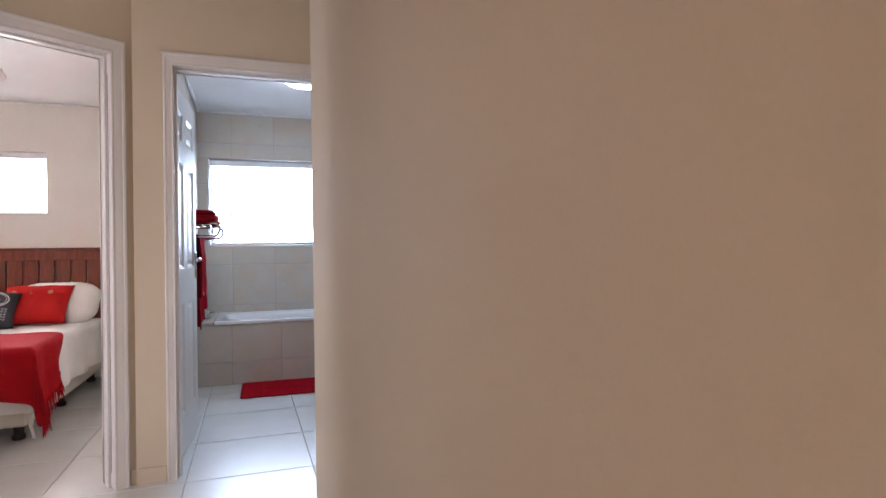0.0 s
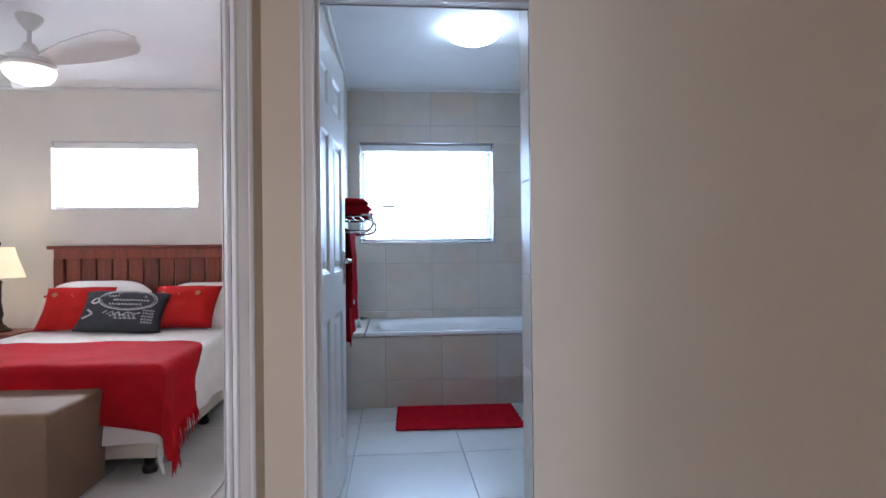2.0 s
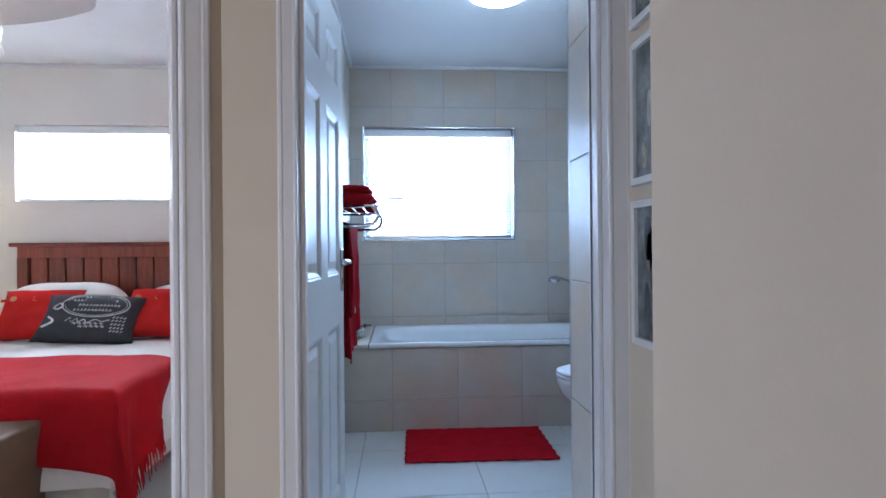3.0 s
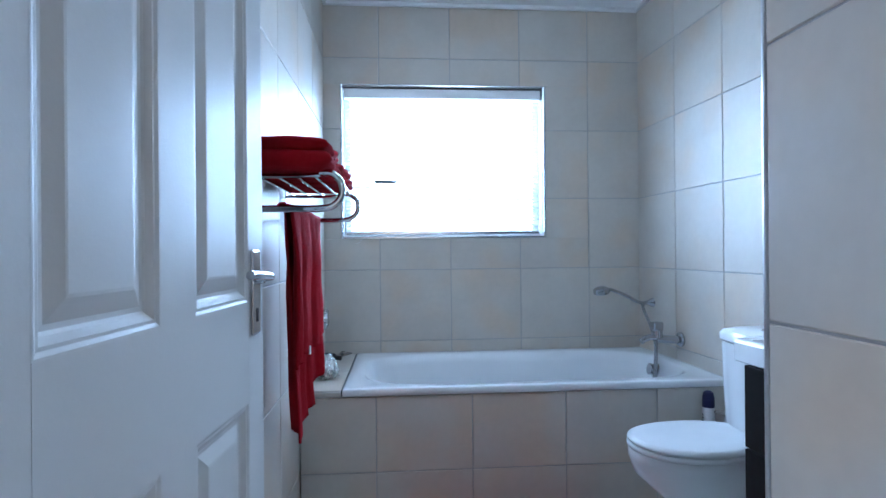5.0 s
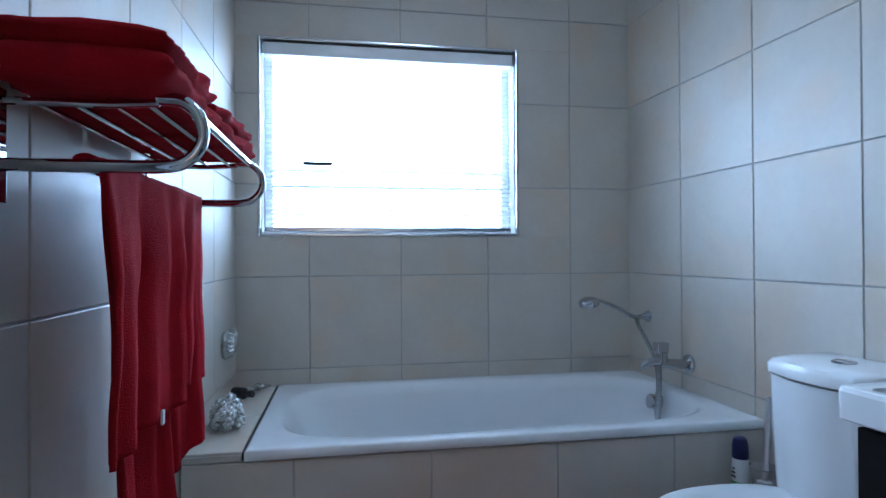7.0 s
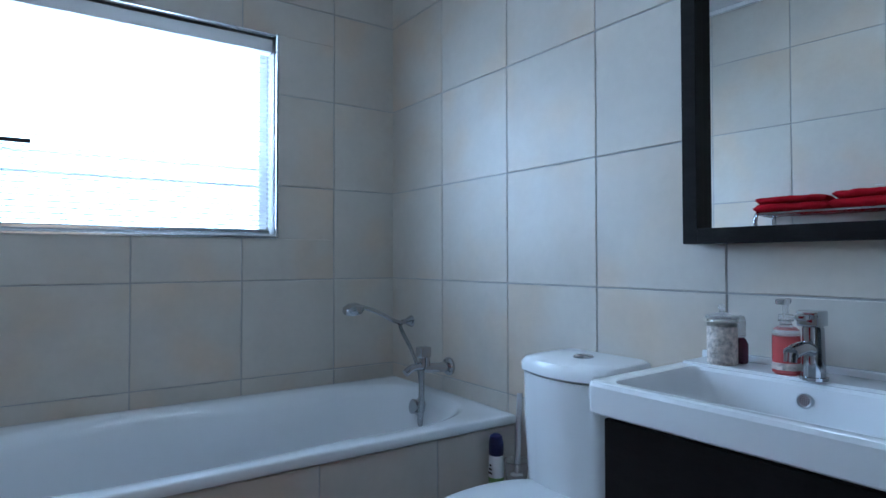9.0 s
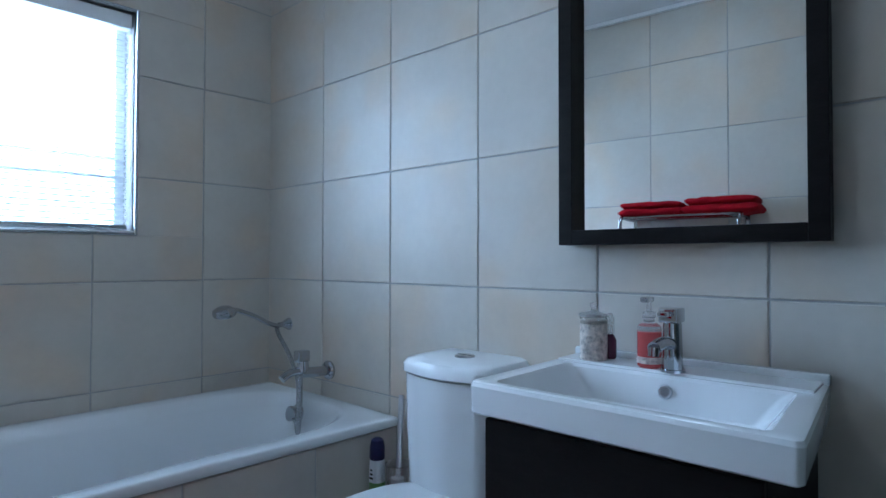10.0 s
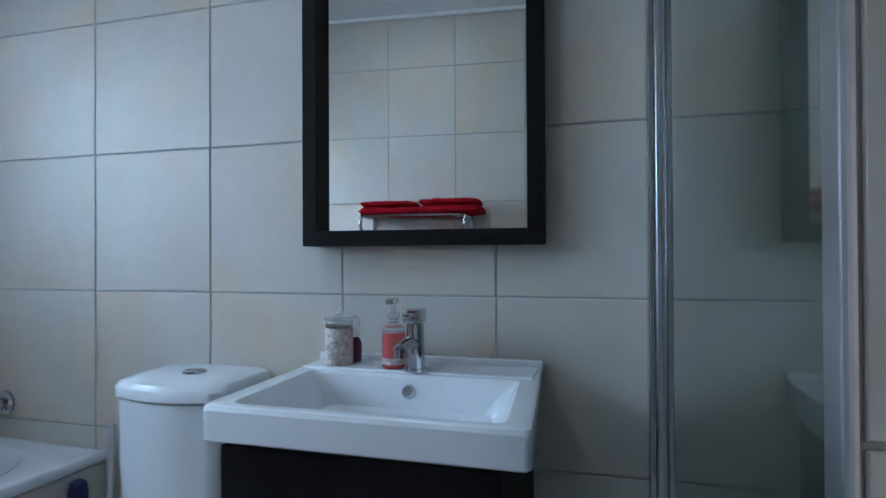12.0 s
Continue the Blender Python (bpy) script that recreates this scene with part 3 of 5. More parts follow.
def panel_door(name, w, h, t, label):
    """A six-panel door leaf in its own xz plane, hinged at x = 0."""
    e = thing(name, label, "door")
    body = part("leaf", add_box(bmesh.new(), 0.002, w - 0.002, 0.0135, t - 0.0135, 0.002, h - 0.002), M_PAINTW, e)
    sh, st, rail, mid = 0.123, 0.085, 0.11, 0.10   # hinge stile, lock stile
    pw = (w - sh - st - mid) / 2
    zs = [(0.20, 0.825), (1.005, 1.60), (1.60 + rail, h - rail)]
    cols = [(sh, sh + pw), (w - st - pw, w - st)]
    for y0, y1 in ((0.0, 0.013), (t - 0.013, t)):
        b = bmesh.new()
        add_box(b, 0, sh, y0, y1, 0, h, 0.001, 1)
        add_box(b, w - st, w, y0, y1, 0, h, 0.001, 1)
        add_box(b, sh + pw, w - st - pw, y0, y1, 0, h)
        for x0, x1 in cols:
            for z0, z1 in ((0, zs[0][0]), (zs[0][1], zs[1][0]), (zs[1][1], zs[2][0]), (zs[2][1], h)):
                add_box(b, x0, x1, y0, y1, z0, z1)
        part("stiles_and_rails", b, M_PAINTW, body)
    for x0, x1 in cols:
        for z0, z1 in zs:
            for face, sg in ((0.012, -1), (t - 0.012, 1)):
                b = bmesh.new()
                prof = [(0.0, 0.012), (0.003, 0.0118), (0.008, 0.0095), (0.012, 0.0092), (0.020, 0.003), (0.024, 0.001), (0.030, 0.0005), (0.052, 0.0075), (0.056, 0.008)]
                rings = [[b.verts.new((x, face + sg * d, z)) for x, z in ((x0 + o, z0 + o), (x1 - o, z0 + o), (x1 - o, z1 - o), (x0 + o, z1 - o))] for o, d in prof]
                for r0, r1 in zip(rings, rings[1:]):
                    for i in range(4):
                        b.faces.new((r0[i], r0[(i + 1) % 4], r1[(i + 1) % 4], r1[i]))
                b.faces.new(rings[-1])
                bmesh.ops.recalc_face_normals(b, faces=b.faces[:])
                if sg < 0:
                    b.normal_update()
                part("raised_panel", b, M_PAINTW, body)
    # lever handle and plate on both faces
    hx, hz = w - 0.052, 1.050
    for y, sg in ((0.0, -1), (t, 1)):
        hd = part("handle_plate", add_box(bmesh.new(), hx - 0.0235, hx + 0.0235, min(y, y + sg * 0.006), max(y, y + sg * 0.006), hz - 0.106, hz + 0.054, 0.004, 2), M_CHROME, e, "polished chrome handle plate")
        b = cyl((hx, y, hz), (hx, y + sg * 0.02, hz), 0.012, 0.010)
        add_tube(b, [(hx, y + sg * 0.015, hz), (hx, y + sg * 0.028, hz + 0.002), (hx - 0.016, y + sg * 0.036, hz + 0.004), (hx - 0.06, y + sg * 0.037, hz + 0.008), (hx - 0.122, y + sg * 0.034, hz + 0.010)], 0.008, 12)
        soften(part("lever", b, M_CHROME, hd, "chrome lever"))
        b = cyl((hx, y + sg * 0.004, hz - 0.062), (hx, y + sg * 0.0075, hz - 0.062), 0.0055, n=14)
        add_box(b, hx - 0.003, hx + 0.003, min(y + sg * 0.004, y + sg * 0.0075), max(y + sg * 0.004, y + sg * 0.0075), hz - 0.082, hz - 0.062)
        part("keyhole", b, M_BLACKPL, hd, "dark keyhole")
    for z in (0.25, 1.0, 1.78):
        part("hinge", cyl((-0.004, -0.002, z - 0.045), (-0.004, -0.002, z + 0.045), 0.006, n=12), M_STEEL, e)
    return e


door = panel_door("door", 0.762, 1.985, 0.040, "white six-panel bathroom door standing open against the tiled wall")
# hinged on the left lining, opened inward; its hall side faces the room
door.matrix_world = pose(0.048, -2.811, 0.008, 0, 0, 85.9) @ Matrix.Translation((0, -0.045, 0))

# ---- bathtub ----


def bathtub():
    e = thing("bathtub", "white acrylic bathtub set in a tiled surround", "bathtub")
    x0, x1, y0, y1, z1 = TUB_X0, W + 0.032, TUB_Y, -0.007, TUB_Z
    n = 96
    cx, cy, hx, hy = (x0 + x1) / 2, (y0 + y1) / 2, (x1 - x0) / 2, (y1 - y0) / 2

    def ring(ax, ay, z, p, dx=0.0, waist=0.0):
        """A superellipse; waist draws the long sides in near their middle."""
        pts = []
        for i in range(n):
            a = 2 * math.pi * i / n
            c, s = math.cos(a), math.sin(a)
            x = math.copysign(abs(c) ** (2 / p), c) * ax
            y = math.copysign(abs(s) ** (2 / p), s) * ay
            y *= 1 - waist * math.exp(-((x / ax - 0.25) / 0.28) ** 2)
            pts.append(Vector((cx + dx + x, cy + y, z)))
        return pts

    def rect(o, z):
        pts = []
        for i in range(n):
            a = 2 * math.pi * i / n
            c, s = math.cos(a), math.sin(a)
            k = 1 / max(abs(c), abs(s))
            pts.append(Vector((cx + c * k * (hx - o), cy + s * k * (hy - o), z)))
        return pts
    b = bmesh.new()
    rows = [rect(0.002, z1 - 0.031), rect(0.0, z1 - 0.028), rect(0.0, z1 - 0.007), rect(0.003, z1 - 0.002), rect(0.010, z1),
            rect(0.030, z1 - 0.001), ring(hx - 0.062, hy - 0.052, z1 - 0.002, 4.2, 0, 0.05), ring(hx - 0.075, hy - 0.066, z1 - 0.010, 3.8, 0, 0.09),
            ring(hx - 0.095, hy - 0.080, z1 - 0.05, 3.4, 0.005, 0.14), ring(hx - 0.15, hy - 0.105, z1 - 0.18, 3.2, 0.02, 0.15),
            ring(hx - 0.22, hy - 0.13, z1 - 0.30, 3.0, 0.05, 0.08), ring(hx - 0.28, hy - 0.165, z1 - 0.365, 2.8, 0.07, 0.05), ring(hx - 0.40, hy - 0.24, z1 - 0.385, 2.4, 0.08, 0.0)]
    vr = [[b.verts.new(p) for p in r] for r in rows]
    for r0, r1 in zip(vr, vr[1:]):
        for i in range(n):
            b.faces.new((r0[i], r0[(i + 1) % n], r1[(i + 1) % n], r1[i]))
    b.faces.new(vr[-1])
    bmesh.ops.recalc_face_normals(b, faces=b.faces[:])
    shell = soften(part("shell", b, M_ACRYL, e), 50)
    # overflow knob at the tap end and the waste
    o = lathe([(0.038, 0), (0.038, 0.006), (0.026, 0.012), (0.018, 0.02), (0.029, 0.024), (0.029, 0.038), (0.0, 0.040)], 28, Matrix.Translation((W - 0.095, -0.405, 0.487)) @ pose(0, 0, 0, 0, -78, 0))
    soften(part("overflow_knob", o, M_CHROME, e, "chrome overflow knob"))
    o = lathe([(0.03, 0), (0.03, 0.004), (0.0, 0.006)], 24, Matrix.Translation((1.32, -0.386, TUB_Z - 0.384)))
    part("waste", o, M_CHROME, e, "chrome waste")
    part("sealant", box(TUB_X0 - 0.006, TUB_X0 - 0.001, TUB_Y + 0.002, -0.008, 0.510, TUB_Z - 0.005), M_BLACKPL, e, "dark joint at the tub's edge")
    return e


bathtub()

# bath mixer with hand shower on the right wall
mixer = thing("bath_mixer", "chrome wall mixer with hand shower and hose", "tap")
XW = W - 0.006
YM = -0.452
b = lathe([(0.037, 0), (0.037, 0.008), (0.031, 0.016), (0.018, 0.020), (0.0, 0.020)], 30, pose(XW, YM, 0.648, 0, -90, 0))
soften(part("wall_flange", b, M_CHROME, mixer))
b = tube([(XW - 0.015, YM, 0.648), (XW - 0.05, YM, 0.649), (XW - 0.10, YM, 0.653), (XW - 0.135, YM, 0.656)], 0.020, 16)
soften(part("mixer_body", b, M_CHROME, mixer))
b = tube([(XW - 0.115, YM, 0.656), (XW - 0.155, YM, 0.664), (XW - 0.19, YM, 0.658), (XW - 0.215, YM, 0.643)], 0.0155, 16)
soften(part("spout", b, M_CHROME, mixer))
b = add_box(cyl((XW - 0.125, YM, 0.663), (XW - 0.125, YM, 0.700), 0.024, 0.022), XW - 0.155, XW - 0.103, YM - 0.018, YM + 0.018, 0.696, 0.740, 0.006)
soften(part("mixer_lever", b, M_CHROME, mixer))
b = lathe([(0.027, 0), (0.025, 0.006), (0.012, 0.03), (0.010, 0.05), (0.0, 0.05)], 26, pose(XW, -0.165, 0.808, 0, -90, 0))
soften(part("shower_holder", b, M_CHROME, mixer, "chrome cone-shaped wall holder"))
b = tube([(XW - 0.048, -0.167, 0.803), (XW - 0.10, -0.178, 0.817), (XW - 0.17, -0.19, 0.852), (XW - 0.25, -0.203, 0.882), (XW - 0.29, -0.212, 0.890)], 0.010, 12)
add_lathe(b, [(0.0, 0.020), (0.024, 0.017), (0.042, 0.005), (0.044, -0.010), (0.040, -0.018), (0.0, -0.018)], 28, pose(XW - 0.322, -0.222, 0.886, 10, -10, 0))
soften(part("hand_shower", b, M_CHROME, mixer, "chrome hand shower"))
b = tube([(XW - 0.060, -0.169, 0.804), (XW - 0.070, -0.195, 0.775), (XW - 0.085, -0.30, 0.70), (XW - 0.108, -0.395, 0.615), (XW - 0.125, -0.425, 0.53), (XW - 0.135, -0.430, 0.45), (XW - 0.140, -0.445, 0.43), (XW - 0.143, -0.455, 0.46), (XW - 0.140, -0.458, 0.54), (XW - 0.135, YM, 0.643)], 0.0088, 10)
soften(part("shower_hose", b, M_HOSE, mixer, "ribbed chrome hose"))

mixer.matrix_basis = EAST

# ---- towel rack ----
RK0, RK1 = -1.690, -1.115
rack = thing("towel_rack", "chrome hotel-style towel rack on the tiled wall", "towel rack")
for y in (RK0, RK1):
    b = tube([(0.006, y, 1.232), (0.12, y, 1.232), (0.235, y, 1.233), (0.272, y, 1.245), (0.290, y, 1.272), (0.285, y, 1.305), (0.262, y, 1.325), (0.235, y, 1.328), (0.225, y, 1.328)], 0.0095, 14)
    soften(part("arm", b, M_CHROME, rack))
    b = box(0.006, 0.012, y - 0.011, y + 0.011, 1.18, 1.335, 0.002)
    part("wall_bracket", b, M_CHROME, rack)
    b = tube([(0.008, y, 1.318), (0.08, y, 1.318), (0.16, y, 1.318), (0.228, y, 1.322)], 0.006, 10)
    soften(part("shelf_arm", b, M_CHROME, rack))
for x in (0.045, 0.10, 0.155, 0.21):
    part("shelf_bar", cyl((x, RK0, 1.322), (x, RK1, 1.322), 0.0045, n=10), M_CHROME, rack)
part("front_rail", cyl((0.262, RK0, 1.325), (0.262, RK1, 1.325), 0.0065, n=12), M_CHROME, rack)
part("hanging_rail", cyl((0.119, RK0, 1.232), (0.119, RK1, 1.232), 0.0075, n=12), M_CHROME, rack)

rack.matrix_basis = Matrix.Translation((0.004, 0, -0.012)) @ Matrix.Diagonal((0.915, 1, 1, 1))


def folded_towel(name, x0, x1, y0, y1, z0, layers, label, seed, turn=0.0):
    """A folded towel: rounded soft layers, folded edge towards the room."""
    e = thing(name, label, "towel", "folded towels on the rack", ((x0 + x1) / 2, (y0 + y1) / 2, z0))
    z = 0.0
    for k, t in enumerate(layers):
        sx, sy = (x1 - x0) / 2 - 0.006 * k, (y1 - y0) / 2 - 0.012 * k
        b = bmesh.new()
        nu, nv = 40, 20

        def f(u, v):
            a = 2 * math.pi * v
            c, s = math.cos(a), math.sin(a)
            px = math.copysign(abs(c) ** 0.5, c)
            pz = math.copysign(abs(s) ** 0.8, s)
            q = 2 * u - 1
            edge = (1 - abs(q) ** 10) ** 0.35
            wob = 0.010 * noise.noise(Vector((q * 3 + seed, px * 2, pz + k * 5))) + 0.003 * noise.noise(Vector((q * 14 + seed, px * 9, pz * 3)))
            return Vector((px * sx * (0.96 + 0.04 * edge) + wob, q * sy + 0.6 * wob, z + t / 2 + pz * t / 2 * (0.35 + 0.65 * edge) + wob * 0.7))
        add_sheet(b, f, nu, nv * 2)
        bmesh.ops.remove_doubles(b, verts=b.verts[:], dist=1e-5)
        bmesh.ops.holes_fill(b, edges=[ed for ed in b.edges if ed.is_boundary], sides=0)
        bmesh.ops.recalc_face_normals(b, faces=b.faces[:])
        part("fold", b, M_TOWEL, e, smooth=True)
        z += t * 0.93
    e.rotation_euler = (0, 0, radians(turn))
    return e


tw = folded_towel("folded_towel", 0.012, 0.245, -1.770, -1.425, 1.316, (0.052, 0.040), "thick red terry towel folded on the chrome rack", 1.3, 2)
part("towel_tag", box(0.05, 0.055, -0.02, 0.012, 0.10, 0.102), M_WHITEPL, tw, "small white tag")
folded_towel("folded_towel", 0.012, 0.246, -1.415, -1.090, 1.316, (0.047, 0.036), "red terry towel folded on the chrome rack", 6.1, -3)


def hanging_towel():
    e = thing("hanging_towel", "long red terry towel hung over the rack's rail", "towel", at=(0.114, -1.36, 1.220))

    def fall(y0, y1, top, bot0, bot1, side, seed, bulge):
        def f(u, v):
            y = y0 + (y1 - y0) * u
            z = top + ((bot0 + (bot1 - bot0) * u) - top) * v
            fold = (0.012 * math.sin(u * 13 + seed) + 0.009 * math.sin(u * 29 + 2 * seed + 1.5 * v) + 0.004 * math.sin(u * 53 + seed)) * (0.15 + 0.85 * min(1, 2.5 * v))
            x = side * (0.015 + bulge * v) + fold + 0.006 * noise.noise(Vector((u * 3, v * 4, seed)))
            yy = y + 0.010 * math.sin(v * 5 + seed) * v + 0.02 * v * (1 - 2 * u)
            return Vector((x, yy + 1.36, z - 1.232))
        return f
    b = bmesh.new()
    add_sheet(b, fall(-1.690, -1.135, 1.243, 0.805, 0.83, 1, 0.6, 0.002), 36, 40, 0.008)
    part("front_fall", b, M_TOWEL, e, smooth=True)
    b = bmesh.new()
    add_sheet(b, fall(-1.60, -1.15, 1.243, 0.575, 0.70, -1, 2.2, -0.022), 36, 44, 0.008)
    part("back_fall", b, M_TOWEL, e, smooth=True)
    b = bmesh.new()
    add_sheet(b, lambda u, v: Vector((0.016 * math.cos(math.pi * v), -1.685 + 0.550 * u + 1.36, 0.011 + 0.010 * math.sin(math.pi * v) - 0.002)), 24, 8, 0.006)
    part("top_fold", b, M_TOWEL, e, smooth=True)
    part("towel_label", box(0.030, 0.034, -0.10, -0.088, -0.425, -0.40, 0.001), M_WHITEPL, e, "small white label")
    return e


hanging_towel()

# ---- things on the tub ledge and the left wall ----
soap = thing("soap_dish", "grey shell-shaped dish stuck to the tiled wall", "soap dish", at=(0.006, -0.255, 0.75))
b = bmesh.new()
for k in range(13):
    a = radians(-96 + 16 * k)
    add_cyl(b, (0.012, 0, -0.034), (0.036, 0.052 * math.sin(a), 0.0 + 0.060 * math.cos(a)), 0.005, 0.0125, 8)
add_lathe(b, [(0.0, 0.052), (0.026, 0.048), (0.046, 0.034), (0.055, 0.012), (0.052, 0.0), (0.0, 0.0)], 28, pose(0, 0, 0.0, 0, 90, 0))
soften(part("shell", b, M_SILVER, soap))

shell = thing("shell_ornament", "knobbly silvered shell ornament on the tub ledge", "ornament", at=(0.085, -0.590, 0.532))
b = bmesh.new()
rnd = random.Random(12)
for k in range(120):
    # knobs and points crowded over a low mound
    a, h = 2.4 * k, (k + 0.5) / 120
    r = math.sqrt(max(0.0, 1 - h * h))
    p = Vector((0.050 * r * math.cos(a), 0.078 * r * math.sin(a), 0.012 + 0.088 * h)) * rnd.uniform(0.86, 1.04)
    out = Vector((p.x, p.y, p.z - 0.02)).normalized()
    if k % 3:
        bmesh.ops.create_icosphere(b, subdivisions=1, radius=rnd.uniform(0.007, 0.013), matrix=Matrix.Translation(p))
    else:
        add_cyl(b, p - 0.012 * out, p + rnd.uniform(0.006, 0.014) * out, 0.008, 0.002, 7)
bmesh.ops.create_icosphere(b, subdivisions=3, radius=1.0, matrix=Matrix.Translation((0, 0, 0.045)) @ Matrix.Diagonal((0.043, 0.066, 0.045, 1)))
for v in b.verts:
    v.co.z = max(0.0, v.co.z)
part("shell", b, M_SILVER, shell)
bottle = thing("dark_bottle", "small black toiletry bottle lying on the tub ledge", "bottle", at=(0.060, -0.225, 0.555))
soften(part("bottle_body", lathe([(0.0, 0), (0.02, 0.002), (0.022, 0.01), (0.022, 0.055), (0.010, 0.066), (0.010, 0.07)], 20, pose(-0.03, 0.03, 0, 0, 90, -30)), M_BLACKPL, bottle))
part("bottle_cap", cyl((0.032, -0.006, 0), (0.052, -0.0175, 0), 0.013, n=16), M_BLACKPL, bottle)
star = thing("starfish", "pale dried starfish leaning at the tub's head", "ornament", at=(0.110, -0.100, 0.540))
b = bmesh.new()
for k in range(5):
    a = 2 * math.pi * k / 5 + 0.3
    d = Vector((math.cos(a) * 0.8, math.sin(a), 0.25 * math.cos(a + 1)))
    add_cyl(b, (0, 0, 0.01), Vector((0, 0, 0.006)) + 0.062 * d, 0.014, 0.004, 10)
bmesh.ops.create_icosphere(b, subdivisions=2, radius=0.016, matrix=Matrix.Translation((0, 0, 0.012)))
part("starfish_body", b, M_SILVER, star, smooth=True)

# ---- bath mat ----
matt = thing("bath_mat", "bright red ribbed bath mat on the tiled floor", "bath mat", at=(0.80, -1.125, 0))
b = bmesh.new()
add_sheet(b, lambda u, v: Vector(((u - 0.5) * 0.81 + 0.004 * math.sin(v * 40), (v - 0.5) * 0.54 + 0.004 * math.sin(u * 60), 0.010 + 0.003 * math.sin(v * 2 * math.pi * 26) + 0.002 * noise.noise(Vector((u * 30, v * 30, 0))))), 60, 156, -0.008)
for v in b.verts:
    v.co.z = max(0.0015, v.co.z)
part("woven_body", b, M_MAT, matt, smooth=True)
matt.rotation_euler = (0, 0, radians(-1.5))

# ---- toilet ----


def toilet():
    e = thing("toilet", "white ceramic close-coupled toilet with closed lid", "toilet", at=(W - 0.006, -1.205, 0))
    # local: x towards the room is negative

    def oval(cx, ax, ay, z, n=48, back=None):
        pts = []
        for i in range(n):
            a = 2 * math.pi * i / n
            c, s = math.cos(a), math.sin(a)
            x = cx + ax * math.copysign(abs(c) ** 0.9, c)
            if back is not None:
                x = min(x, back)
            pts.append(Vector((x, ay * math.copysign(abs(s) ** 0.92, s), z)))
        return pts

    def loft(rows, caps=True):
        b = bmesh.new()
        vr = [[b.verts.new(p) for p in r] for r in rows]
        n = len(rows[0])
        for r0, r1 in zip(vr, vr[1:]):
            for i in range(n):
                b.faces.new((r0[i], r0[(i + 1) % n], r1[(i + 1) % n], r1[i]))
        if caps:
            b.faces.new(list(reversed(vr[0])))
            b.faces.new(vr[-1])
        bmesh.ops.recalc_face_normals(b, faces=b.faces[:])
        return b
    rows = [oval(-0.30, 0.17, 0.10, 0.0), oval(-0.30, 0.165, 0.095, 0.03), oval(-0.31, 0.15, 0.09, 0.12), oval(-0.33, 0.19, 0.12, 0.22), oval(-0.378, 0.240, 0.165, 0.31),
            oval(-0.390, 0.248, 0.178, 0.37), oval(-0.390, 0.246, 0.176, 0.392), oval(-0.390, 0.238, 0.168, 0.397)]
    soften(part("bowl", loft(rows), M_CERAMIC, e), 60)
    part("bowl_back", box(-0.27, -0.004, -0.10, 0.10, 0.0, 0.40, 0.02, 3), M_CERAMIC, e)
    rows = [oval(-0.388, 0.249, 0.180, 0.398), oval(-0.388, 0.253, 0.184, 0.404), oval(-0.388, 0.253, 0.184, 0.412), oval(-0.388, 0.249, 0.180, 0.416)]
    soften(part("seat", loft(rows), M_WHITEPL, e), 60)
    rows = [oval(-0.388, 0.247, 0.179, 0.419), oval(-0.388, 0.252, 0.183, 0.424), oval(-0.388, 0.250, 0.181, 0.432), oval(-0.386, 0.232, 0.166, 0.439), oval(-0.365, 0.15, 0.11, 0.443), oval(-0.36, 0.05, 0.04, 0.445)]
    soften(part("lid", loft(rows), M_WHITEPL, e), 60)
    for y in (-0.075, 0.075):
        part("lid_hinge", cyl((-0.155, y - 0.018, 0.425), (-0.155, y + 0.018, 0.425), 0.012, n=14), M_CHROME, e)

    def slab(x_front, half, z, r=0.05, n=10, bow=0.02):
        """Cistern outline: flat back, bowed front with round corners."""
        pts = [Vector((-0.004, -half, z)), Vector((-0.004, half, z))]
        for k in range(n + 1):
            a = math.pi / 2 * k / n
            pts.append(Vector((x_front + r - r * math.sin(a) - 0.0, half - r + r * math.cos(a), z)))
        for k in range(1, 8):
            y = (half - r) * (1 - 2 * k / 8)
            pts.append(Vector((x_front - bow * (1 - (y / (half - r)) ** 2), y, z)))
        for k in range(n + 1):
            a = math.pi / 2 * (1 - k / n)
            pts.append(Vector((x_front + r - r * math.sin(a), -(half - r + r * math.cos(a)), z)))
        return pts
    soften(part("cistern", loft([slab(-0.196, 0.148, 0.40), slab(-0.202, 0.152, 0.42), slab(-0.210, 0.156, 0.60), slab(-0.214, 0.157, 0.752)]), M_CERAMIC, e), 40)
    soften(part("cistern_lid", loft([slab(-0.214, 0.157, 0.755), slab(-0.220, 0.162, 0.760), slab(-0.220, 0.162, 0.782), slab(-0.210, 0.154, 0.796), slab(-0.18, 0.130, 0.803)]), M_CERAMIC, e), 40)
    soften(part("flush_button", lathe([(0.030, 0), (0.030, 0.004), (0.026, 0.007), (0.0, 0.007)], 28, Matrix.Translation((-0.105, -0.005, 0.802))), M_CHROME, e, "chrome dual flush button"))
    part("button_split", box(-0.106, -0.104, -0.031, 0.021, 0.8085, 0.8098), M_BLACKPL, e)
    return e


toilet().matrix_basis = EAST @ Matrix.Translation((W - 0.006, -1.230, 0))

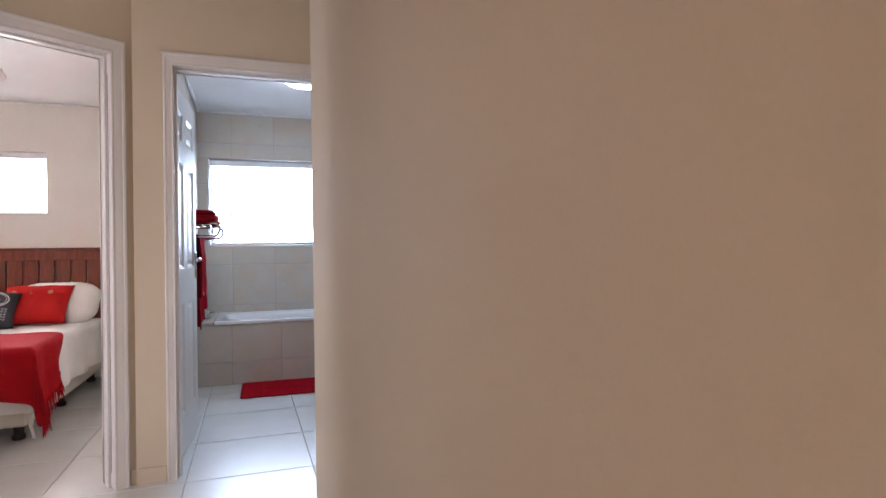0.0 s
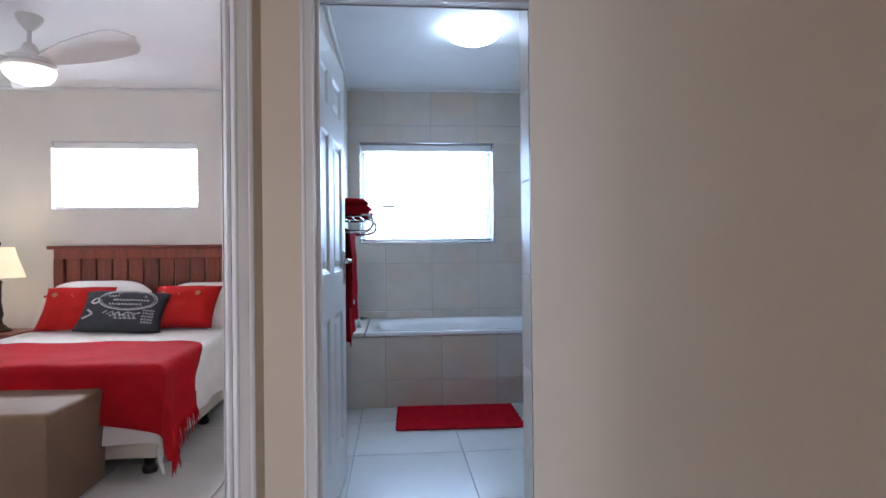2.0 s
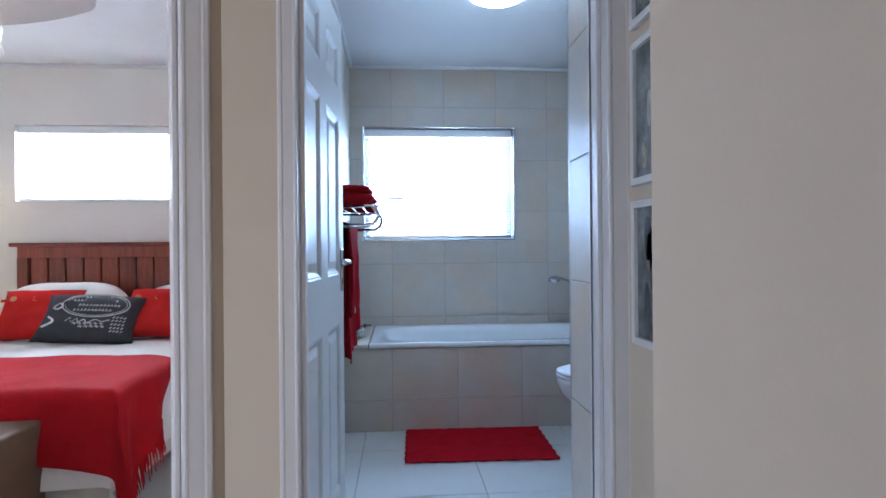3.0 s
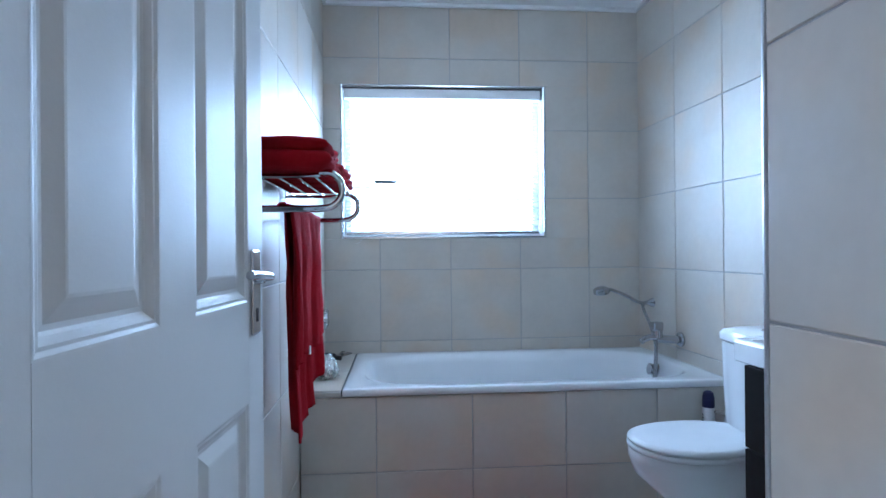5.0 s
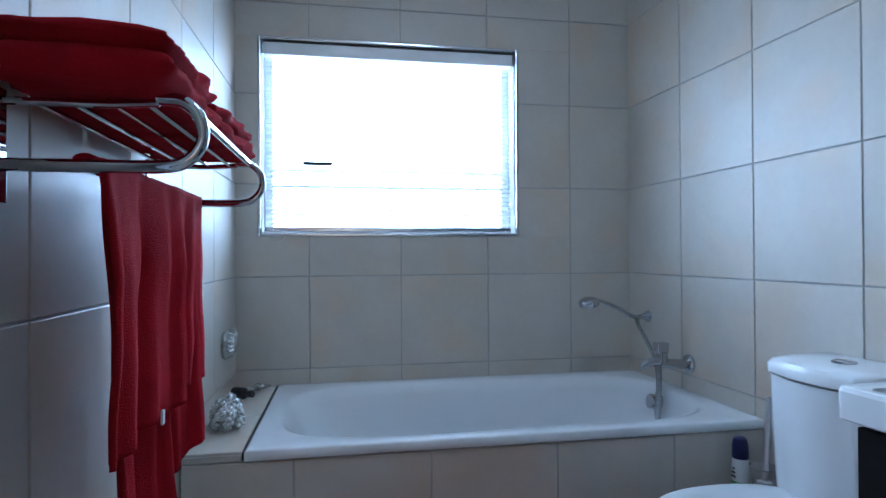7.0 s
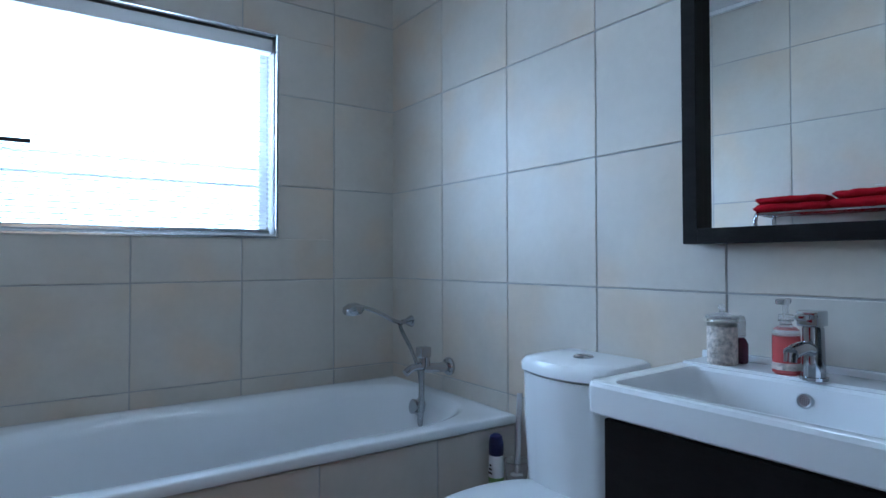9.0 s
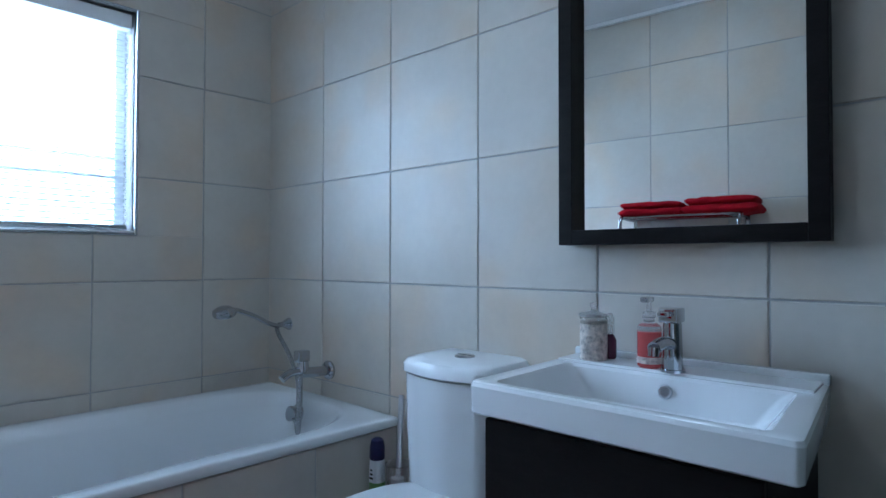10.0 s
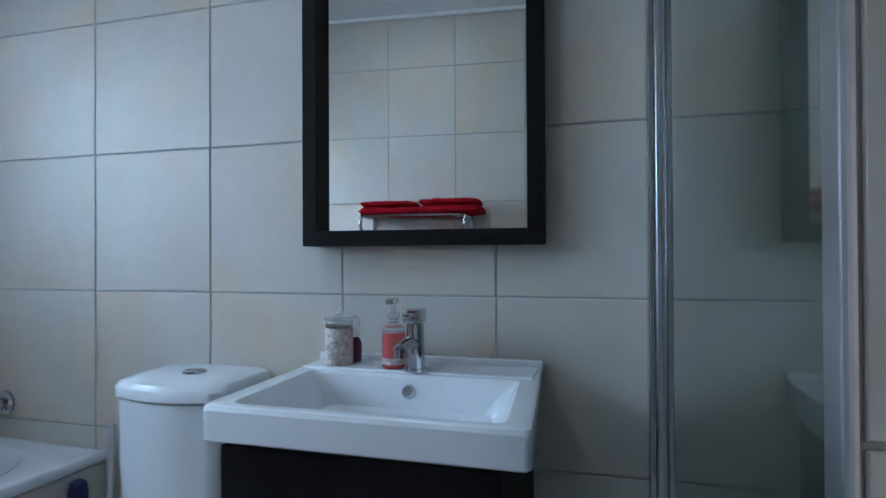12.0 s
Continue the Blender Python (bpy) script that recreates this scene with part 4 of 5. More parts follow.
# toilet cleaner and brush on the pipe boxing
bt = thing("cleaner_bottle", "white cleaner bottle with a navy cap and green label", "bottle", at=(1.724, -0.888, 0.306))
b = lathe([(0.0, 0), (0.022, 0.0), (0.0255, 0.006), (0.0255, 0.10), (0.024, 0.122), (0.022, 0.13)], 28)
soften(part("bottle_body", b, M_WHITEPL, bt))
b = lathe([(0.024, 0.126), (0.0255, 0.13), (0.0245, 0.168), (0.020, 0.188), (0.011, 0.195), (0.0, 0.196)], 28)
soften(part("cap", b, M_NAVY, bt, "navy blue cap"))
part("label", lathe([(0.0258, 0.012), (0.0261, 0.014), (0.0261, 0.052), (0.0258, 0.054)], 28), M_GREENPL, bt, "green printed label")
b = bmesh.new()
for k in range(3):
    add_box(b, -0.0268, -0.0252, -0.010 + 0.002 * k, 0.008 - 0.003 * k, 0.066 + 0.013 * k, 0.072 + 0.013 * k)
part("printed_bars", b, M_BLACKPL, bt)
br = thing("toilet_brush", "toilet brush with steel handle in a glass holder", "toilet brush", at=(1.764, -0.945, 0.306))
soften(part("holder", lathe([(0.0, 0), (0.030, 0.0), (0.036, 0.01), (0.034, 0.055), (0.040, 0.108), (0.043, 0.116), (0.038, 0.113), (0.031, 0.055), (0.030, 0.012), (0.0, 0.008)], 30), M_CLEARPL, br, "clear glass holder"))
part("handle", cyl((0, 0, 0.02), (0.066, 0.058, 0.315), 0.0095, n=16), M_STEEL, br, "brushed steel handle")
part("brush_head", cyl((0, 0, 0.012), (0, 0, 0.07), 0.022, n=16), M_WHITEPL, br)

# ---- vanity ----
VY0, VY1 = -2.142, -1.545      # along the wall
VX = 1.338                     # basin front
vanity = thing("vanity_cabinet", "dark wenge wall-hung vanity cabinet under the basin", "cabinet")
part("body", box(VX + 0.040, W - 0.006, VY0 + 0.075, VY1 - 0.049, 0.28, 0.735, 0.002), M_WENGE, vanity)
for y in (VY0 + 0.056, VY1 - 0.048):
    part("side_panel", box(VX + 0.040, W - 0.006, y, y + 0.018, 0.28, 0.768, 0.002), M_WENGE, vanity)
for z0, z1 in ((0.285, 0.512), (0.518, 0.760)):
    d = part("drawer_front", box(VX + 0.020, VX + 0.039, VY0 + 0.056, VY1 - 0.030, z0, z1, 0.003), M_WENGE, vanity)


def basin():
    e = thing("wash_basin", "white ceramic basin with a rectangular sloping bowl", "basin")
    x0, x1, y0, y1 = VX, W - 0.006, VY0, VY1
    b = bmesh.new()
    n = 24

    def rr(ax0, ax1, ay0, ay1, z, r, zx=0.0):
        pts = []
        for cx_, cy_, a0 in ((ax1 - r, ay1 - r, 0), (ax0 + r, ay1 - r, 90), (ax0 + r, ay0 + r, 180), (ax1 - r, ay0 + r, 270)):
            for k in range(n // 4 + 1):
                a = radians(a0 + 90 * k / (n // 4))
                x = cx_ + r * math.cos(a)
                pts.append(Vector((x, cy_ + r * math.sin(a), z + zx * (x - ax0) / (ax1 - ax0))))
        return pts
    zt = 0.836
    rows = [rr(x0 + 0.006, x1, y0 + 0.006, y1 - 0.006, 0.769, 0.012), rr(x0 + 0.002, x1, y0 + 0.002, y1 - 0.002, 0.773, 0.014), rr(x0, x1, y0, y1, zt - 0.010, 0.016), rr(x0 + 0.003, x1 - 0.001, y0 + 0.003, y1 - 0.003, zt - 0.002, 0.016),
            rr(x0 + 0.008, x1 - 0.002, y0 + 0.008, y1 - 0.008, zt, 0.016),
            rr(x0 + 0.026, x1 - 0.135, y0 + 0.045, y1 - 0.045, zt - 0.001, 0.02), rr(x0 + 0.032, x1 - 0.141, y0 + 0.052, y1 - 0.052, zt - 0.008, 0.02),
            rr(x0 + 0.045, x1 - 0.150, y0 + 0.10, y1 - 0.10, zt - 0.075, 0.03), rr(x0 + 0.075, x1 - 0.170, y0 + 0.15, y1 - 0.15, zt - 0.095, 0.03)]
    rows = [[Vector((p.x, p.y + 0.032 * (p.x - x0) / (x1 - x0) * (y1 - p.y) / (y1 - y0), p.z)) for p in r] for r in rows]   # narrower at the wall
    vr = [[b.verts.new(p) for p in r] for r in rows]
    m = len(rows[0])
    for r0, r1 in zip(vr, vr[1:]):
        for i in range(m):
            b.faces.new((r0[i], r0[(i + 1) % m], r1[(i + 1) % m], r1[i]))
    b.faces.new(vr[-1])
    bmesh.ops.recalc_face_normals(b, faces=b.faces[:])
    soften(part("bowl", b, M_CERAMIC, e), 22)
    part("tap_deck", box(x1 - 0.128, x1 - 0.001, y0 + 0.042, y1 - 0.012, zt - 0.004, zt + 0.005, 0.0025, 2), M_CERAMIC, e)
    part("upstand", box(x1 - 0.022, x1, y0 + 0.031, y1, zt - 0.004, zt + 0.020, 0.006, 3), M_CERAMIC, e)
    o = pose(x1 - 0.1448, -1.830, zt - 0.036, 0, -78, 0)
    ov = soften(part("overflow_ring", lathe([(0.016, 0), (0.016, 0.004), (0.013, 0.006), (0.011, 0.003), (0.0, 0.003)], 26, o), M_STEEL, e, "chrome overflow ring"))
    g = bmesh.new()
    for k in range(-2, 3):
        for j in range(-2, 3):
            if k * k + j * j < 6:
                add_cyl(g, o @ Vector((k * 0.0038, j * 0.0038, 0.0028)), o @ Vector((k * 0.0038, j * 0.0038, 0.0034)), 0.0013, n=8)
    part("overflow_holes", g, M_BLACKPL, ov)
    part("waste", lathe([(0.024, 0), (0.024, 0.004), (0.0, 0.006)], 24, Matrix.Translation((x0 + 0.19, -1.848, zt - 0.095))), M_CHROME, e)
    return e


basin().matrix_basis = EAST
vanity.matrix_basis = EAST
TX, TY, TZ = 1.692, -1.836, 0.841
tap = thing("basin_mixer", "chrome single-lever mixer tap on the basin", "tap", at=(TX, TY, TZ))
b = cyl((0, 0, 0), (0, 0, 0.006), 0.026)
add_cyl(b, (0, 0, 0.006), (0, 0, 0.105), 0.0215, 0.0195)
add_cyl(b, (0, 0, 0.105), (0, 0, 0.108), 0.018)
soften(part("column", b, M_CHROME, tap))
b = tube([(-0.010, 0, 0.060), (-0.045, 0, 0.068), (-0.085, 0, 0.066), (-0.105, 0, 0.062)], 0.014, 16)
add_cyl(b, (-0.105, 0, 0.064), (-0.108, 0, 0.046), 0.012, 0.011, 16)
soften(part("spout", b, M_CHROME, tap))
b = add_box(bmesh.new(), -0.030, 0.021, -0.0205, 0.0205, 0.108, 0.140, 0.004)
add_box(b, -0.062, -0.026, -0.011, 0.011, 0.123, 0.134, 0.003)
soften(part("lever", b, M_CHROME, tap))

sd = thing("soap_dispenser", "clear pump bottle of red liquid soap on the basin", "soap dispenser", at=(1.708, -1.778, 0.8415))
soften(part("bottle", lathe([(0.026, 0.078), (0.027, 0.082), (0.025, 0.094), (0.012, 0.104), (0.011, 0.114)], 32), M_CLEARPL, sd, "clear plastic bottle"))
soften(part("soap", lathe([(0.0, 0.0), (0.024, 0.0), (0.027, 0.004), (0.027, 0.080), (0.024, 0.083), (0.0, 0.083)], 32), M_SOAP, sd, "red liquid soap"))
part("label", lathe([(0.0272, 0.010), (0.0274, 0.011), (0.0274, 0.024), (0.0272, 0.025)], 32), M_SALT, sd, "pale printed label")
b = cyl((0, 0, 0.112), (0, 0, 0.126), 0.015, 0.014)
add_cyl(b, (0, 0, 0.126), (0, 0, 0.150), 0.006)
add_box(b, -0.034, 0.012, -0.008, 0.008, 0.148, 0.160, 0.004)
soften(part("pump", b, M_CLEARPL, sd, "clear pump head"))

jar = thing("bath_salt_jar", "lidded glass jar of pale shells and bath salts", "jar", at=(1.716, -1.636, 0.8415))
soften(part("glass", lathe([(0.028, 0.088), (0.033, 0.088), (0.033, 0.100), (0.031, 0.105), (0.028, 0.103), (0.0295, 0.098)], 36), M_GLASS, jar))
soften(part("filling", lathe([(0.0, 0.0), (0.031, 0.0), (0.033, 0.004), (0.033, 0.088), (0.02, 0.093), (0.0, 0.091)], 30), M_SALT, jar, "pale shells and salts"))
b = lathe([(0.0, 0.105), (0.035, 0.105), (0.037, 0.108), (0.035, 0.112), (0.020, 0.116), (0.007, 0.120), (0.005, 0.125), (0.009, 0.130), (0.008, 0.137), (0.0, 0.140)], 36)
soften(part("lid", b, M_CLEARPL, jar, "clear glass lid with a knob"))
vial = thing("perfume_bottle", "small dark purple bottle behind the glass jar", "bottle", at=(1.757, -1.658, 0.8415))
soften(part("bottle_body", lathe([(0.0, 0), (0.015, 0.0), (0.017, 0.004), (0.017, 0.045), (0.012, 0.056), (0.008, 0.060)], 24), M_PURPLE, vial))
soften(part("stopper", lathe([(0.008, 0.060), (0.012, 0.064), (0.012, 0.10), (0.008, 0.110), (0.0, 0.112)], 20), M_CLEARPL, vial, "clear stopper"))

# mirror in a deep dark frame
MY0, MY1, MZ0, MZ1 = -2.118, -1.520, 1.124, 1.916
mirror = thing("wall_mirror", "rectangular mirror in a deep dark wooden frame", "mirror")
FX0, FW = W - 0.062, 0.038
for a, bb, c, d in ((MY0, MY0 + FW, MZ0, MZ1), (MY1 - FW, MY1, MZ0, MZ1), (MY0 + FW, MY1 - FW, MZ0, MZ0 + FW), (MY0 + FW, MY1 - FW, MZ1 - FW, MZ1)):
    part("frame_member", box(FX0, W - 0.011, a, bb, c, d, 0.002), M_WENGE, mirror)
part("glass", box(W - 0.024, W - 0.020, MY0 + FW - 0.001, MY1 - FW + 0.001, MZ0 + FW - 0.001, MZ1 - FW + 0.001), M_MIRROR, mirror, "silvered mirror glass")

mirror.matrix_basis = EAST @ Matrix.Translation((W - 0.03, -1.82, 0)) @ pose(0, 0, 0, 0, 0, 1.2) @ Matrix.Translation((0.03 - W, 1.82, 0))   # hangs a touch askew
for e in (tap, sd, jar, vial):
    e.matrix_basis = EAST @ e.matrix_basis

# ---- shower screen ----
# built from the wall profile (x = 0) towards the short wall (x = -0.83)
screen = thing("shower_screen", "framed glass shower screen with chrome profiles", "shower screen")
for k, (y0, y1, x0) in enumerate(((0.013, 0.028, -0.030), (-0.003, 0.0125, -0.036), (-0.018, -0.0035, -0.030), (-0.034, -0.0185, -0.024))):
    part("wall_profile", box(x0, 0.03, y0, y1, 0.06, 1.95, 0.0035, 3), M_STEEL if k % 2 else M_CHROME, screen, "ribbed chrome wall profile")
part("glass_panel", box(-0.935, -0.030, -0.003, 0.003, 0.09, 1.92), M_SHOWERGLASS, screen, "slightly green glass panel")
part("bottom_rail", box(-0.920, -0.03, -0.010, 0.010, 0.06, 0.09, 0.003), M_CHROME, screen)
part("top_rail", box(-0.920, -0.03, -0.010, 0.010, 1.92, 1.95, 0.003), M_CHROME, screen)
part("threshold", box(-0.91, 0.0, -0.045, 0.030, 0.0, 0.06, 0.004), M_TILE, screen, "tiled threshold")
screen.matrix_basis = pose(1.907, -2.364, 0, 0, 0, 4.2)

tagged(part("trim", box(NX - 0.005, 0.983, NY + 0.0005, NY + 0.009, 0.0, H_BATH, 0.003, 2), M_STEEL), "brushed aluminium end trim of the short wall", "trim", kind="structure")

# ceiling lamp of the bathroom
cl = thing("ceiling_light", "round lit opal dome on the bathroom ceiling", "ceiling light", at=(0.895, -1.38, H_BATH))
part("base_ring", lathe([(0.160, 0.0), (0.160, -0.018), (0.0, -0.018)], 48), M_WHITEPL, cl)
soften(part("dome", lathe([(0.174, -0.018), (0.172, -0.035), (0.152, -0.062), (0.113, -0.082), (0.061, -0.094), (0.0, -0.098)], 48), M_BOWL, cl, "glowing opal dome"))

# ---- hall pictures ----


def picture(z0, z1, seed, label):
    e = thing("picture_frame", label, "picture", "three narrow pictures in the recess")
    xw, y0, y1 = 0.95, -3.160, -2.968
    fw = 0.018
    for a, bb, c, d in ((y0, y0 + fw, z0, z1), (y1 - fw, y1, z0, z1), (y0 + fw, y1 - fw, z0, z0 + fw), (y0 + fw, y1 - fw, z1 - fw, z1)):
        part("frame_side", box(xw - 0.016, xw, a, bb, c, d, 0.002), M_PICFRAME, e)
    part("print", box(xw - 0.006, xw - 0.001, y0 + fw, y1 - fw, z0 + fw, z1 - fw), M_PIC_A, e, "sea-toned print")
    rnd = random.Random(seed)
    for k in range(9):
        yy = rnd.uniform(y0 + fw + 0.004, y1 - fw - 0.045)
        ww, hh = rnd.uniform(0.012, 0.04), rnd.uniform(0.05, 0.13)
        zz = rnd.uniform(z0 + fw + hh / 2 + 0.004, z1 - fw - hh / 2 - 0.004)
        b = lathe([(0.5, 0), (0.5, 1), (0.42, 1.0), (0.0, 1.0)], 14, Matrix.Translation((xw - 0.006, yy + ww / 2, zz)) @ pose(0, 0, 0, 0, -90, 0) @ Matrix.Diagonal((hh, min(ww, y1 - fw - yy), 0.0006, 1)))
        part("printed_shape", b, (M_PIC_B, M_PIC_C, M_PIC_D, M_PIC_C)[k % 4], e)
    return e


picture(0.875, 1.220, 3, "narrow seaside print in a white frame on beige wall")
picture(1.257, 1.602, 8, "narrow seaside print in a white frame on beige wall")
picture(1.639, 1.984, 5, "narrow seaside print in a white frame on beige wall")

# ---- bedroom ----
BX0, BX1, BY0, BY1 = -2.305, -0.775, -1.955, -0.095
BC = (BX0 + BX1) / 2

headboard = thing("headboard", "red-stained slatted pine headboard against the wall", "headboard")
HX0, HX1 = -2.337, -0.695
part("cap_rail", box(HX0 - 0.045, HX1 + 0.045, -0.095, -0.004, 1.152, 1.180, 0.006), M_WOOD, headboard)
part("top_rail", box(HX0, HX1, -0.075, -0.020, 1.072, 1.152, 0.004), M_WOOD, headboard)
part("bottom_rail", box(HX0, HX1, -0.075, -0.020, 0.45, 0.53, 0.004), M_WOOD, headboard)
for x in (HX0, HX1 - 0.075):
    part("post", box(x, x + 0.075, -0.080, -0.015, 0.0, 1.074, 0.004), M_WOOD, headboard)
k = HX0 + 0.085
while k < HX1 - 0.09:
    part("slat", box(k, k + 0.112, -0.062, -0.030, 0.52, 1.076, 0.008), M_WOOD, headboard)
    k += 0.1215

bed = thing("bed", "double bed made up with white linen on a cream base", "bed")
part("bed_base", box(BX0 + 0.03, BX1 - 0.03, BY0 + 0.02, BY1, 0.085, 0.34, 0.02, 3), M_BASE, bed, "cream upholstered base")
part("mattress", box(BX0 + 0.015, BX1 - 0.015, BY0 + 0.01, BY1, 0.33, 0.53, 0.06, 4), M_LINEN, bed)
for x in (BX0 + 0.09, BC, BX1 - 0.085):
    for y in (BY0 + 0.08, (BY0 + BY1) / 2 - 0.04, BY1 - 0.12):
        b = lathe([(0.030, 0), (0.036, 0.005), (0.036, 0.028), (0.024, 0.042), (0.030, 0.07), (0.036, 0.09), (0.0, 0.09)], 20, Matrix.Translation((x, y, 0)))
        soften(part("leg", b, M_DARK, bed, "dark turned leg"))


def cover(x0, x1, y0, y1, top, drop_s, drop_f, seed, flare=0.05, lift=0.0, hem=0.02):
    """A cloth laid over the bed from x0..x1, y0..y1, falling over the sides by drop_s and the foot by drop_f (foot at y0)."""
    w, l = x1 - x0, y1 - y0

    def f(u, v):
        s = -drop_s + u * (w + 2 * drop_s)
        q = -drop_f + v * (l + drop_f)
        over = max(-s, s - w, 0)
        foot = max(-q, 0)
        r = 0.055
        x, y, z = x0 + min(max(s, 0), w), y0 + max(q, 0), top + lift
        sgn = -1 if s < 0 else 1
        if over > 0:
            a = min(over / r, math.pi / 2)
            x += sgn * (r * math.sin(a) + flare * max(0, over - r * 1.57) / max(drop_s, 0.01))
            z -= r * (1 - math.cos(a)) + max(0, over - r * 1.57)
        if foot > 0:
            a = min(foot / r, math.pi / 2)
            y -= r * math.sin(a) + flare * max(0, foot - r * 1.57) / max(drop_f, 0.01)
            dz = r * (1 - math.cos(a)) + max(0, foot - r * 1.57)
            z -= max(dz - max(0, top + lift - z) * 0.55, 0)
        wv = noise.noise(Vector((s * 4 + seed, q * 4, seed)))
        fl = noise.noise(Vector((s * 11 + seed, q * 11, seed * 2)))
        z += 0.008 * wv + 0.003 * fl
        if over > r:
            x += sgn * (0.018 * math.sin(q * 13 + seed) + 0.01 * fl) * min(1, over / 0.25)
        if foot > r:
            y -= (0.018 * math.sin(s * 11 + seed) + 0.01 * fl) * min(1, foot / 0.25)
        return Vector((x, y, max(z, hem)))
    return f


b = bmesh.new()
add_sheet(b, cover(BX0 + 0.045, BX1 - 0.045, BY0 + 0.05, BY1, 0.545, 0.36, 0.40, 2.0, 0.035), 80, 80, 0.012)
soften(part("duvet", b, M_LINEN, bed, "white cotton bed cover"), 80)

throw = thing("bed_throw", "red knitted throw with fringe across the bed's foot", "throw", at=(0, 0, 0))
TY0, TY1 = -1.905, -1.245
fn = cover(BX0 + 0.023, BX1 - 0.023, TY0 - 0.024, TY1, 0.545, 0.36, 0.29, 2.0, 0.055, 0.022)


def throw_shape(u, v):
    p = fn(u, v)
    p.y += 0.05 * math.sin(u * 3.0) * v
    k = min(max((u - 0.74) / 0.26, 0), 1)
    p.x += 0.026 * k
    p.z += 0.15 * k ** 3 * v
    p.y -= 0.46 * k * k * (3 - 2 * k) * v   # the hanging end swings towards the foot
    low = min(max((0.52 - p.z) / 0.25, 0), 1)
    side = min(max((p.x + 1.22) / 0.5, 0), 1)
    p.z = max(p.z - 0.09 * low * side * side * (3 - 2 * side) * (1 - min(max((p.y + 1.82) / 0.5, 0), 1)), 0.10)
    return p


b = bmesh.new()
add_sheet(b, throw_shape, 90, 50, 0.008)
soften(part("cloth", b, M_THROW, throw), 80)
b = bmesh.new()
rnd = random.Random(4)
for k in range(70):
    v = (k + rnd.random() * 0.6) / 70
    p = throw_shape(1.0, v)
    q = p + Vector((rnd.uniform(0.0, 0.02), rnd.uniform(-0.02, 0.02), -rnd.uniform(0.05, 0.11)))
    q.z = max(q.z, 0.03)
    add_cyl(b, p + Vector((0, 0, 0.01)), q, 0.0045, 0.002, 5)
tagged(part("fringe", b, M_THROW, throw, "knotted red fringe"), kind="stuff")


def cushion(name, label, m, w, h, t, material, seed=0.0, group="cushions on the bed"):
    e = thing(name, label, "cushion", group)
    soft = material is M_LINEN
    b = add_pillow(bmesh.new(), Matrix(), w, h, t, 20, 0.75 if soft else 0.5, 0.012, 0.3 if soft else 0.0)
    part("cover", b, material, e, smooth=True)
    e.matrix_world = m
    return e


cushion("pillow", "plump white bed pillow against the headboard", pose(-1.895, -0.32, 0.690, -38, 0, 4), 0.84, 0.54, 0.24, M_LINEN)
cushion("pillow", "plump white bed pillow against the headboard", pose(-1.085, -0.32, 0.70, -38, 0, -4), 0.70, 0.46, 0.19, M_LINEN)
for x, rz in ((-1.955, 6), (-1.195, -4)):
    e = cushion("red_cushion", "red cotton cushion with a row of wooden buttons", pose(x, -0.45, 0.708, -38, 0, rz), 0.50, 0.38, 0.15, M_REDCUSH)
    b = bmesh.new()
    part("placket", add_box(b, -0.22, 0.22, -0.073, -0.069, 0.055, 0.075, 0.002), M_REDCUSH, e)
    for xx in (-0.15, -0.02, 0.11):
        soften(part("button", lathe([(0.0, 0), (0.018, 0.0), (0.020, 0.003), (0.017, 0.006), (0.0, 0.005)], 18, pose(xx, -0.072, 0.075, 90, 0, 0)), M_BUTTON, e, "round wooden button"))
gc = cushion("grey_cushion", "charcoal printed cushion with pale script, leaning", pose(-1.555, -0.62, 0.693, -44, 3, 6), 0.57, 0.36, 0.15, M_GREYCUSH)
b = bmesh.new()


def on_cushion(x, z, d=0.0):
    """The front of the grey cushion at x, z of its own."""
    a, c = x / 0.29, z / 0.18
    return Vector((x, -(0.075 * ((1 - a ** 4) * (1 - c ** 4)) ** 0.5 + 0.002 + d), z))


def stroke(pts, r=0.0035):
    add_tube(b, [on_cushion(x, z) for x, z in pts], r, 5, 3)


ring = [(0.035 + 0.19 * math.cos(radians(a)), 0.055 + 0.095 * math.sin(radians(a))) for a in range(0, 361, 24)]
stroke(ring, 0.004)
stroke([(0.035 + (x - 0.035) * 0.92, 0.055 + (z - 0.055) * 0.88) for x, z in ring], 0.002)
for z, x0, x1 in ((0.115, -0.04, 0.12), (0.085, -0.10, 0.16), (0.050, -0.06, 0.17), (0.012, -0.08, 0.13)):
    x = x0
    while x < x1:
        stroke([(x, z - 0.008), (x + 0.004, z + 0.008), (x + 0.010, z - 0.006)], 0.0028)
        x += 0.020
stroke([(-0.10, -0.075), (-0.08, -0.05), (-0.07, -0.08), (-0.04, -0.055), (-0.03, -0.082), (0.0, -0.06), (0.02, -0.085), (0.06, -0.06), (0.10, -0.075), (0.14, -0.06)], 0.0035)
for z, x0 in ((-0.092, -0.06), (-0.112, -0.02)):
    x = x0
    while x < 0.12:
        stroke([(x, z), (x + 0.008, z + 0.012), (x + 0.014, z - 0.004), (x + 0.020, z + 0.008)], 0.0022)
        x += 0.030
stroke([(-0.225, -0.11), (-0.17, -0.075), (-0.205, -0.04)], 0.007)
stroke([(-0.20, 0.03), (-0.175, 0.06), (-0.15, 0.04), (-0.175, 0.015), (-0.20, 0.03)], 0.006)
for z in (-0.045, -0.07, -0.095, -0.12, -0.14):
    for x in (0.155, 0.175, 0.195, 0.215):
        stroke([(x, z), (x + 0.012, z + 0.012)], 0.003)
part("script_print", b, M_PRINT, gc, "pale printed script")

